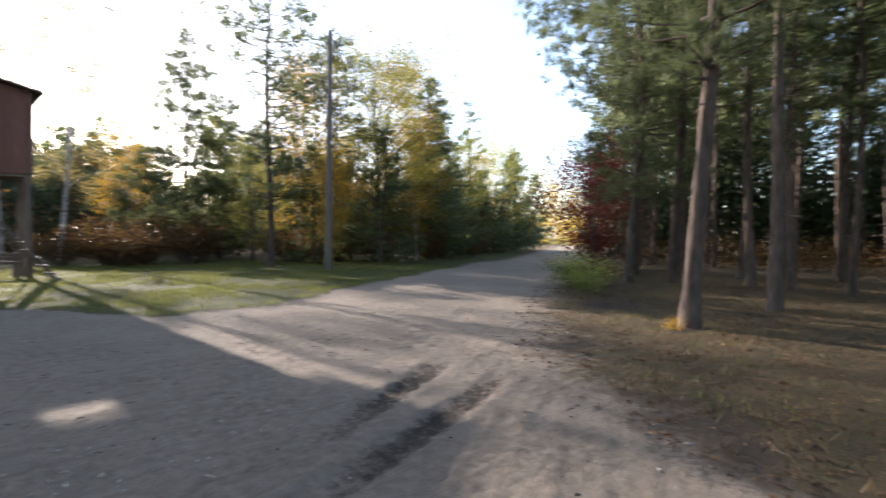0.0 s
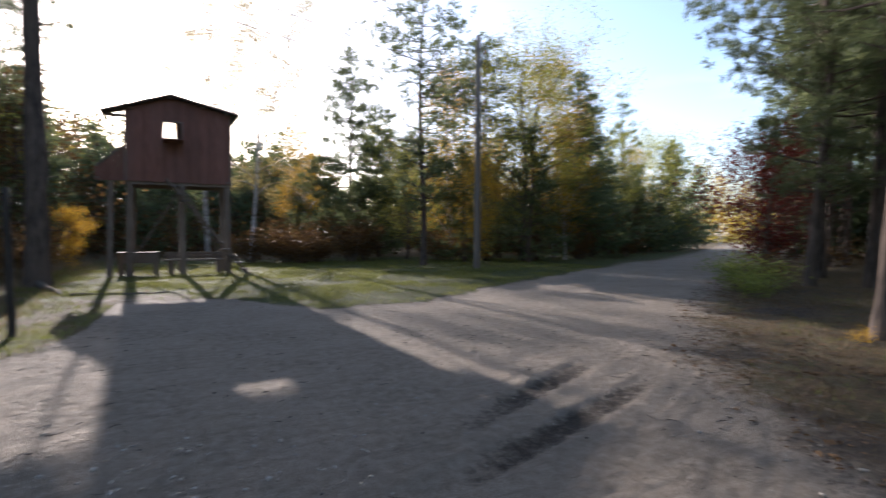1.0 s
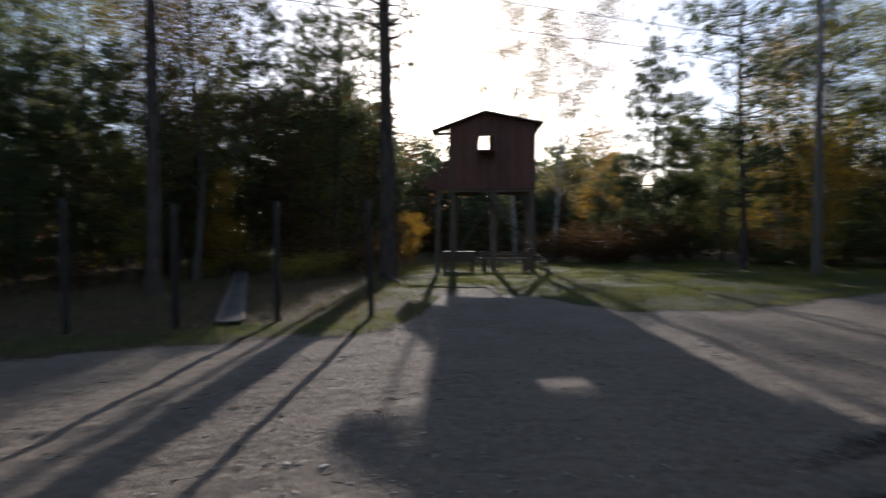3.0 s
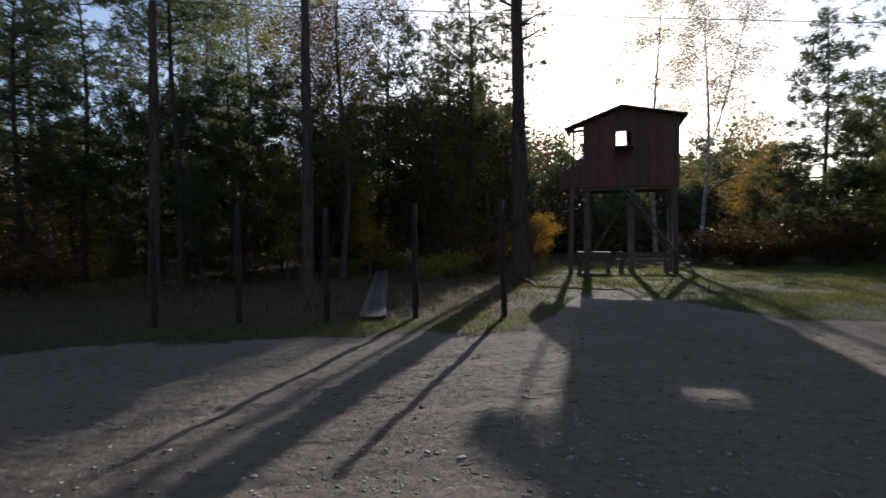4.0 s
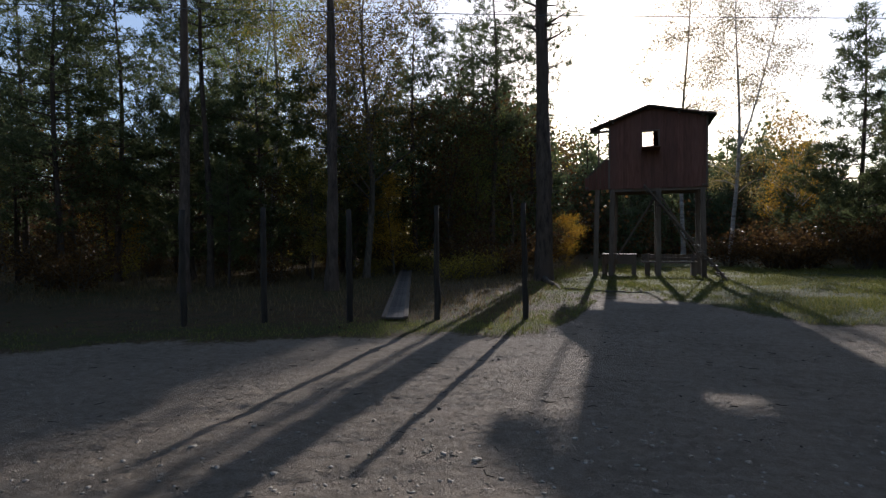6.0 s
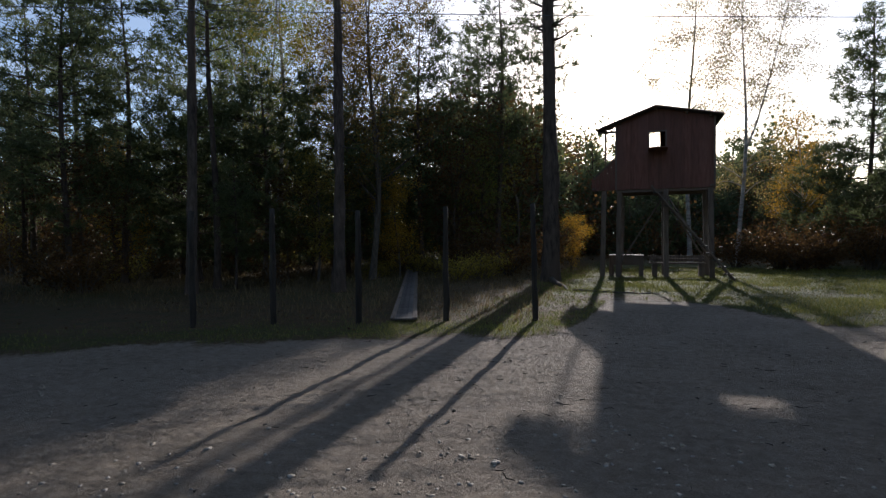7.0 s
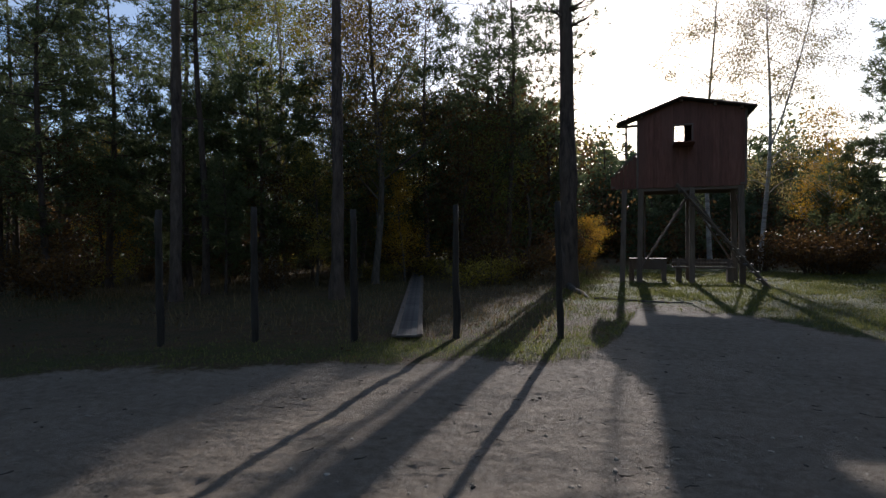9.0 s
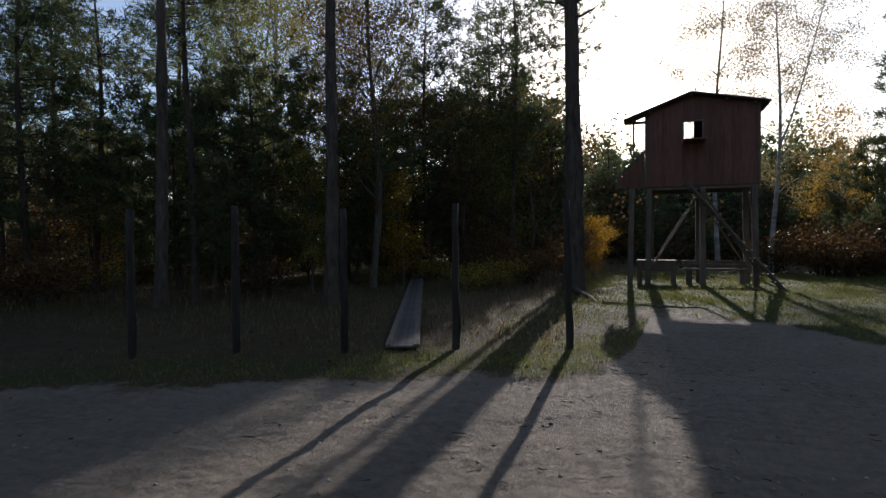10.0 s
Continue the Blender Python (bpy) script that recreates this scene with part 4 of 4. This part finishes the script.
# the wood behind the tower and along the far side of the road
count = 0
while count < 100:
    x = rnd.uniform(-7, 16) if count > 62 else rnd.uniform(-5, 52)
    y = max(30.0 if x < 14 else 22.0, np.interp(x, UX, UY) + 3.5) + (30 * rnd.random() ** 0.45 if x < 14 else 26 * rnd.random() ** 1.3)
    if not clear(x, y, taken, 1.6):
        continue
    taken.append((x, y))
    q = rnd.random()
    q = 0.52 * q / 0.92 if x < 14 and q < 0.92 else 0.9 if x < 14 else q
    kind, var, words, group = (("pine_tree", YOUNG, "young pine with branches near the ground", "young pines") if q < 0.32 else
                               ("fir_tree", FIRS, "dark dense conifer in the thicket", "dark conifers") if q < 0.52 else
                               ("broadleaf_tree", OLIVE, "tree with yellowing olive leaves", "broadleaf trees") if q < 0.74 else
                               ("golden_tree", GOLD, "tree in golden autumn leaf", "golden trees") if q < 0.82 else
                               ("young_oak", RUSSET, "young oak with russet autumn leaves", "russet oaks"))
    s = min(1.05, 0.25 * math.hypot(x, y) / HEIGHTS[id(var)]) * rnd.uniform(0.75, 1.0)
    if x < 14:
        s = min(1.25, max(0.3, 0.30 * (y - 20) / HEIGHTS[id(var)])) * rnd.uniform(0.85, 1.0)
    put(kind, var, x, y, None, s, words, group=group)
    count += 1


# ---- pole and wires ----
def utility_pole(x, y, h):
    t = thing("utility_pole", (x, y, 0), "weathered wooden power-line pole with insulators on brackets", "utility pole")
    v, f = tubes([[((0, 0, -0.3), 0.15), ((0, 0, h * 0.5), 0.125), ((0, 0, h), 0.095), ((0, 0, h + 0.02), 0.01)]], 12)
    part("pole", mesh_of("pole", v, f, POLE_WOOD, True), t)
    for z, side in ((9.0, 1), (7.76, -1), (6.93, 1)):
        v, f = tubes([[((0, 0, z), 0.014), ((0.24 * side, -0.07 * side, z), 0.02), ((0.26 * side, -0.07 * side, z + 0.1), 0.02)]], 6)
        br = part("bracket", mesh_of("bracket", v, f, STEEL, True), t)
        v, f = tubes([[((0.26 * side, -0.07 * side, z + 0.07), 0.02), ((0.26 * side, -0.07 * side, z + 0.1), 0.06), ((0.26 * side, -0.07 * side, z + 0.15), 0.03), ((0.26 * side, -0.07 * side, z + 0.2), 0.05), ((0.26 * side, -0.07 * side, z + 0.23), 0.005)]], 8)
        part("insulator", mesh_of("insulator", v, f, PORCELAIN, True), br)
    return t


utility_pole(12.04, 19.25, 9.8)
for z, side, sag in ((9.2, 1, 0.35), (7.96, -1, 0.35), (7.13, 1, 0.35)):
    a, b = np.array((12.04 + 0.26 * side, 19.25 - 0.07 * side, z)), np.array((-33.6, -1.1, z))
    v, f = tubes([[(a + (b - a) * s - np.array((0, 0, sag * 4 * s * (1 - s))), 0.011) for s in np.linspace(0, 1, 25)]], 5)
    tagged(new("power_line", mesh_of("power_line", v, f, WIRE, True)), "thin dark overhead electric wire strung from the pole", "wire", "overhead wires")


# ---- distant woods: what nobody could count ----
def far_woods(name, spots, material, label, size=0.45, seed=0, each=60, spread=(1.3, 1.3, 1.0)):
    """Heaped foliage of the woods in the distance, round many clump centres."""
    rng = np.random.RandomState(seed)
    c = np.repeat(np.array(spots), each, axis=0) + rng.normal(size=(len(spots) * each, 3)) * np.array(spread)
    c = c[c[:, 2] > 0.05]
    v, f = leaf_quads(c, size, rng, 0.7)
    tagged(new(name, mesh_of(name, v, f, material)), label, "woods", kind="stuff")


def band(seed, a0, a1, d0, d1, top, n, origin=(0.0, 0.0), low=0.0):
    rng = np.random.RandomState(seed)
    out = []
    while len(out) < n:
        a, d = math.radians(rng.uniform(a0, a1)), rng.uniform(d0, d1)
        x, y = origin[0] + d * math.cos(a), origin[1] + d * math.sin(a)
        hmax = top * (0.75 + 0.35 * math.sin(a * 23 + 1) + 0.2 * math.sin(a * 61))
        if sand_depth(np.array(x), np.array(y)) > -3.0:
            continue
        out.append((x, y, hmax * rng.uniform(low, 1.0)))
    return out


far_woods("distant_pine_woods", band(31, 30, 60, 46, 62, 6.5, 150) + band(36, 58, 104, 58, 70, 10.5, 420) + band(32, 92, 158, 44, 56, 6.5, 300), NEEDLES_BLUE, "dark pine woods closing off the distance", 0.38, 41, 110)
far_woods("distant_russet_thicket", band(33, 36, 91, 36, 46, 3.2, 170) + band(34, 91, 156, 30, 44, 3.0, 170), LEAF_BROWN, "russet undergrowth under the distant trees", 0.22, 42, 90)
far_woods("distant_stand", band(35, -8, 29, 42, 56, 11.5, 680, low=0.04), NEEDLES_BLUE, "dark interior of the pine plantation", 0.42, 43, 80)
far_woods("stand_undergrowth", band(38, -6, 31, 28, 40, 1.1, 110), LEAF_BROWN, "low brown undergrowth inside the plantation", 0.13, 45, 110, (1.2, 1.2, 0.5))
# unseen woods added behind the camera, to keep sky light off the near faces
far_woods("surrounding_woods", band(37, 160, 316, 17, 24, 15.0, 700), NEEDLES, "unseen pine foliage added behind the camera to block sky light", 0.7, 44, 40)


rr = random.Random(9)
far_woods("road_end_woods", [(rr.uniform(84, 104), rr.uniform(44, 74), rr.uniform(0, 7.0)) for _ in range(110)], LEAF_OLIVE, "hazy yellowing trees at the far end of the road", 0.6, 46, 60, (1.6, 1.6, 1.2))

# ---- undergrowth ----
def thicket(n, where, variants, words, seed, lo=0.8, hi=1.3):
    r = random.Random(seed)
    made = 0
    while made < n:
        x, y = where(r)
        if sand_depth(np.array(x), np.array(y)) > -0.8:
            continue
        k = r.choice(variants)
        put("shrub", BUSHES, x, y, k, r.uniform(lo, hi), words, "shrub", "undergrowth")
        made += 1


thicket(22, lambda r: (lambda x: (x, max(26.0 - 0.2 * max(x - 4, 0), float(np.interp(x, UX, UY)) + 2.5) + r.uniform(0, 4)))(r.uniform(4, 34)), (0, 2), "tangled brown shrub at the edge of the wood", 61, 0.9, 1.7)
thicket(26, lambda r: (lambda a, d: (d * math.cos(a), d * math.sin(a)))(math.radians(r.uniform(98, 150)), r.uniform(17, 30)), (0, 2, 1), "low brown shrub on the forest floor", 62)
put("shrub", BUSHES, 13.7, 8.6, 3, 1.15, "leafy green bush at the bend of the road", "shrub", "undergrowth")
put("shrub", BUSHES, 15.0, 8.9, 0, 0.8, "dry brown bush at the bend of the road", "shrub", "undergrowth")
put("shrub", BUSHES, 12.6, 7.6, 3, 0.75, "leafy green bush at the bend of the road", "shrub", "undergrowth")
put("shrub", BUSHES, 8.8, 3.7, 4, 0.42, "small yellow seedling at the foot of the leaning pine", "shrub", "undergrowth")


# ---- grass, fallen leaves, stones ----
def blades(name, pts, tall, wide, material, label, seed):
    rng = np.random.RandomState(seed)
    k = len(pts)
    a = rng.uniform(0, 6.283, k)
    h = tall * rng.uniform(0.45, 1.3, k)
    tip = np.stack([rng.normal(size=k) * h * 0.35, rng.normal(size=k) * h * 0.35, h], axis=1)
    side = np.stack([np.cos(a), np.sin(a), 0 * a], axis=1) * wide * 0.5
    v = np.stack([pts - side, pts + side, pts + tip], axis=1).reshape(-1, 3)
    tagged(new(name, mesh_of(name, v, np.arange(3 * k).reshape(-1, 3), material)), label, "grass", kind="stuff")


def scatter(seed, n, x0, x1, y0, y1, keep):
    rng = np.random.RandomState(seed)
    x, y = rng.uniform(x0, x1, n), rng.uniform(y0, y1, n)
    z, sd, sand, moss, damp = lie(x, y)
    ok = keep(x, y, sd, rng.uniform(0, 1, n))
    return np.stack([x, y, z - 0.004], axis=1)[ok]


def patchy(x, y, seed, f=2.2):
    return 0.5 + 0.5 * wave(x, y, f, seed) + 0.35 * wave(x, y, f * 4, seed + 1)


verge = scatter(71, 150000, -10, 0.2, 2, 12.5, lambda x, y, sd, u: (sd < -0.02) & (sd > -2.6) & (u < np.clip(1.3 * patchy(x, y, 72, 1.6) - 0.2, 0, 1) * np.clip(1.5 + sd * 0.6, 0, 1) * np.where(x < -4.2, 0.3, 1)))
blades("verge_grass", verge, 0.06, 0.011, GRASS_GREEN, "short green grass along the edge of the road", 73)
lawn = scatter(74, 210000, -3.2, 18, 10, 27, lambda x, y, sd, u: (sd < -0.02) & (y > np.interp(x, UX, UY)) & (u < np.clip(2.2 * patchy(x, y, 75, 1.5) - 0.7, 0.04, 1) * np.where((y < 14.3) & (x < 0.7), 0.3, 1)))
blades("meadow_grass", lawn, 0.08, 0.016, GRASS_GREEN, "sunlit short grass round the watchtower", 76)
floor_pts = scatter(77, 90000, -26, -2, 8, 30, lambda x, y, sd, u: (sd < -1.3) & (u < 0.42 * patchy(x, y, 78, 0.9)) & (np.abs((x + 4.05) * 0.924 + (y - 8.4) * 0.382) > 0.3))
blades("forest_grass", floor_pts, 0.16, 0.024, GRASS_DRY, "thin dry grass on the forest floor", 79)
dry = scatter(80, 60000, 3, 24, -4, 14, lambda x, y, sd, u: (sd < -0.1) & (y < np.interp(x, DX, DY) + 0.3) & (u < np.clip(1.5 * patchy(x, y, 81, 1.2) - 0.35, 0, 1)))
blades("stand_grass", dry, 0.10, 0.015, GRASS_DRY, "sparse dry grass under the pines", 82)
tufts_right = scatter(180, 13000, 4, 16, -2, 9, lambda x, y, sd, u: (sd < -0.2) & (y < np.interp(x, DX, DY)) & (u < np.clip(2.4 * patchy(x, y, 181, 1.7) - 1.3, 0, 1)))
blades("stand_green_grass", tufts_right, 0.09, 0.013, GRASS_GREEN, "patches of short green grass among the needles", 182)


def litter(name, pts, size, seed, label):
    rng = np.random.RandomState(seed)
    v, f = leaf_quads(pts + np.array((0, 0, 0.016)), size, rng, 0.6, 0.85)
    tagged(new(name, mesh_of(name, v, f, LITTER)), label, "fallen leaves", kind="stuff")


litter("fallen_leaves", np.concatenate([
    scatter(83, 52000, 3, 22, -5, 13, lambda x, y, sd, u: (sd < 0.6) & (y < np.interp(x, DX, DY) + 0.8) & (u < 0.75 * patchy(x, y, 84, 1.6))),
    scatter(85, 22000, -24, 0, 6, 28, lambda x, y, sd, u: (sd < -0.3) & (u < 0.6 * patchy(x, y, 86, 1.0)) & (np.abs((x + 4.05) * 0.924 + (y - 8.4) * 0.382) > 0.3))]), 0.06, 87, "brown fallen leaves strewn over the forest floor")


def pebbles(name, pts, lo, hi, seed, material, label):
    rng = np.random.RandomState(seed)
    bm = bmesh.new()
    bmesh.ops.create_icosphere(bm, subdivisions=1, radius=1)
    base = np.array([v.co[:] for v in bm.verts])
    tri = np.array([[v.index for v in f.verts] for f in bm.faces])
    bm.free()
    vs, fs = [], []
    for i, p in enumerate(pts):
        s = rng.uniform(lo, hi) * rng.uniform(0.5, 1) * np.array((1, rng.uniform(0.6, 1), rng.uniform(0.3, 0.6)))
        v = base * (1 + rng.normal(size=(len(base), 1)) * 0.26) * s
        a = rng.uniform(0, 6.28)
        v = np.stack([v[:, 0] * math.cos(a) - v[:, 1] * math.sin(a), v[:, 0] * math.sin(a) + v[:, 1] * math.cos(a), v[:, 2] + s[2] * 0.35], axis=1) + p
        vs.append(v)
        fs.append(tri + 12 * i)
    tagged(new(name, mesh_of(name, np.concatenate(vs), np.concatenate(fs), material)), label, "stones", kind="stuff")


CLOD = mat("sand_clod", (0.27, 0.225, 0.17), (0.42, 0.36, 0.28), 40, 0.95, 0.5, 0.01)
pebbles("sand_clods", scatter(88, 24000, -7, 8, 1, 10.5, lambda x, y, sd, u: (sd > 0.1) & (u < 0.5 * patchy(x, y, 89, 1.4) ** 2 + 0.25 * np.exp(-((-0.47 * x + 0.88 * y - 2.9) / 0.9) ** 2))), 0.006, 0.027, 90, CLOD, "loose clods of sand on the road")
pebbles("pebbles", scatter(91, 1500, -4, 4, 1.5, 5.0, lambda x, y, sd, u: (sd > 0.4) & (u < 0.5 * np.exp(-((-0.47 * x + 0.88 * y - 3.0) / 0.9) ** 2))), 0.007, 0.03, 92, STONE, "pale pebbles scattered on the sandy road")
pebbles("stones", scatter(191, 900, -3.2, 2.6, 1.8, 4.8, lambda x, y, sd, u: (sd > 0.4) & (u < 0.42 * np.exp(-((x + 0.5) / 1.3) ** 2 - ((y - 3.2) / 0.8) ** 2) + 0.03)), 0.012, 0.036, 192, STONE, "pale stones lying loose on the sandy road")
pebbles("pine_cones", scatter(93, 1500, -8, 9, 1, 11, lambda x, y, sd, u: (sd > -0.6) & (u < 0.25 + 0.6 * patchy(x, y, 100, 0.8) * (x > 2.5))), 0.008, 0.028, 94, DARK_BARK, "dark pine cones and bits of bark on the sand")


def sticks(name, pts, lo, hi, seed, label):
    rng = np.random.RandomState(seed)
    paths = []
    for p in pts:
        a, ln, bend = rng.uniform(0, 6.283), rng.uniform(lo, hi), rng.normal() * 0.12
        u, w = np.array((math.cos(a), math.sin(a), 0)), np.array((-math.sin(a), math.cos(a), 0))
        r = rng.uniform(0.0025, 0.007)
        paths.append([(p + u * ln * s + w * ln * bend * s * (1 - s) * 4 + np.array((0, 0, 0.012 + r + rng.uniform(0, 0.006))), r * (1 - 0.6 * s)) for s in (0, 0.5, 1)])
    v, f = tubes(paths, 4)
    tagged(new(name, mesh_of(name, v, f, DARK_BARK, True)), label, "twigs", kind="stuff")


sticks("fallen_twigs", scatter(97, 1600, 3, 16, -4, 9, lambda x, y, sd, u: (sd < 0.2) & (y < np.interp(x, DX, DY) + 0.5) & (u < 0.5)), 0.05, 0.3, 98, "small dry twigs lying on the litter under the pines")
sticks("road_twigs", scatter(95, 2600, -6, 8, 1, 9, lambda x, y, sd, u: (sd > -0.5) & (u < 0.3 * patchy(x, y, 96, 1.0))), 0.03, 0.12, 99, "bits of twig lying on the sandy road")


# ---- boardwalk ----
def boardwalk():
    t = thing("boardwalk", (0, 0, 0), "narrow boardwalk of grey planks with edge rails leading into the wood", "boardwalk")
    a, b = np.array((-3.97, 8.42)), np.array((-11.65, 26.83))
    d = (b - a) / np.linalg.norm(b - a)
    ang = math.atan2(d[1], d[0]) - math.pi / 2
    plank = bm_mesh("plank", box_bm(-0.165, 0.165, 0.0, 0.152, 0.0, 0.035, 0.005), GREY_WOOD)
    s = 0.0
    while s < np.linalg.norm(b - a):
        p = a + d * s
        ob = part("plank", plank, t)
        ob.location = (p[0], p[1], 0.055 + 0.003 * math.sin(s * 37))
        ob.rotation_euler = (0, 0, ang + 0.01 * math.sin(s * 91))
        s += 0.158
    nrm = np.array((d[1], -d[0]))
    for o in (-0.195, 0.195):
        for k in range(6):
            q0, q1 = a + d * (3.2 * k + 0.05) + nrm * o, a + d * min(3.2 * k + 3.2, np.linalg.norm(b - a)) + nrm * o
            beam("edge_rail", (*q0, 0.075), (*q1, 0.075), 0.05, 0.09, OLD_WOOD, t)
    return t


boardwalk()


# ---- table, bench and log by the tower ----
def table():
    t = thing("wooden_table", (-0.5, 21.3, height(-0.5, 21.3)), "heavy dark wooden table with boarded sides under the tower", "table")
    for i in range(4):
        box("plank", -0.62, 0.62, -0.34 + i * 0.17, -0.175 + i * 0.17, 0.73, 0.785, OLD_WOOD, t)
    for y in (-0.31, 0.31):
        box("side_board", -0.6, 0.6, y - 0.02, y + 0.02, 0.42, 0.73, OLD_WOOD, t)
    for x in (-0.53, 0.53):
        for y in (-0.22, 0.22):
            box("leg", x - 0.08, x + 0.08, y - 0.07, y + 0.07, -0.1, 0.73, OLD_WOOD, t)


def bench():
    t = thing("wooden_bench", (1.25, 21.3, height(1.25, 21.3)), "long dark wooden bench with a low backrest under the tower", "bench")
    for i in range(3):
        box("seat_plank", -0.95, 0.95, -0.34 + i * 0.15, -0.2 + i * 0.15, 0.47, 0.52, OLD_WOOD, t)
    for z in (0.56, 0.67):
        box("back_plank", -0.95, 0.95, 0.13, 0.17, z, z + 0.1, OLD_WOOD, t)
    for x in (-0.75, 0.82):
        box("leg", x - 0.09, x + 0.09, -0.3, 0.05, -0.1, 0.47, OLD_WOOD, t)
        box("back_post", x - 0.05, x + 0.05, 0.06, 0.13, -0.1, 0.79, OLD_WOOD, t)


table()
bench()


def log(name, a, b, r, label):
    rng = np.random.RandomState(5)
    a, b = np.array(a), np.array(b)
    path = [(a, 0.01)] + [(a + (b - a) * s + np.array((0, 0, rng.normal() * 0.006)), r * (1 - 0.15 * s) + rng.normal() * 0.004) for s in np.linspace(0, 1, 10)] + [(b, 0.01)]
    v, f = tubes([path], 9)
    tagged(new(name, mesh_of(name, v, f, DARK_BARK, True)), label, "log")


log("border_log", (-1.75, 14.75, 0.045), (0.45, 14.4, 0.03), 0.038, "barked log lying along the edge of the sandy ground")

v, f = tubes([[((-2.72, 17.2, 0.16), 0.10), ((-2.5, 16.6, 0.08), 0.09), ((-2.15, 15.8, 0.05), 0.07), ((-1.95, 15.1, 0.02), 0.055), ((-1.8, 14.6, -0.05), 0.03)]], 8)
tagged(new("tree_root", mesh_of("tree_root", v, f, DARK_BARK, True)), "thick exposed root running from the old pine", "root")
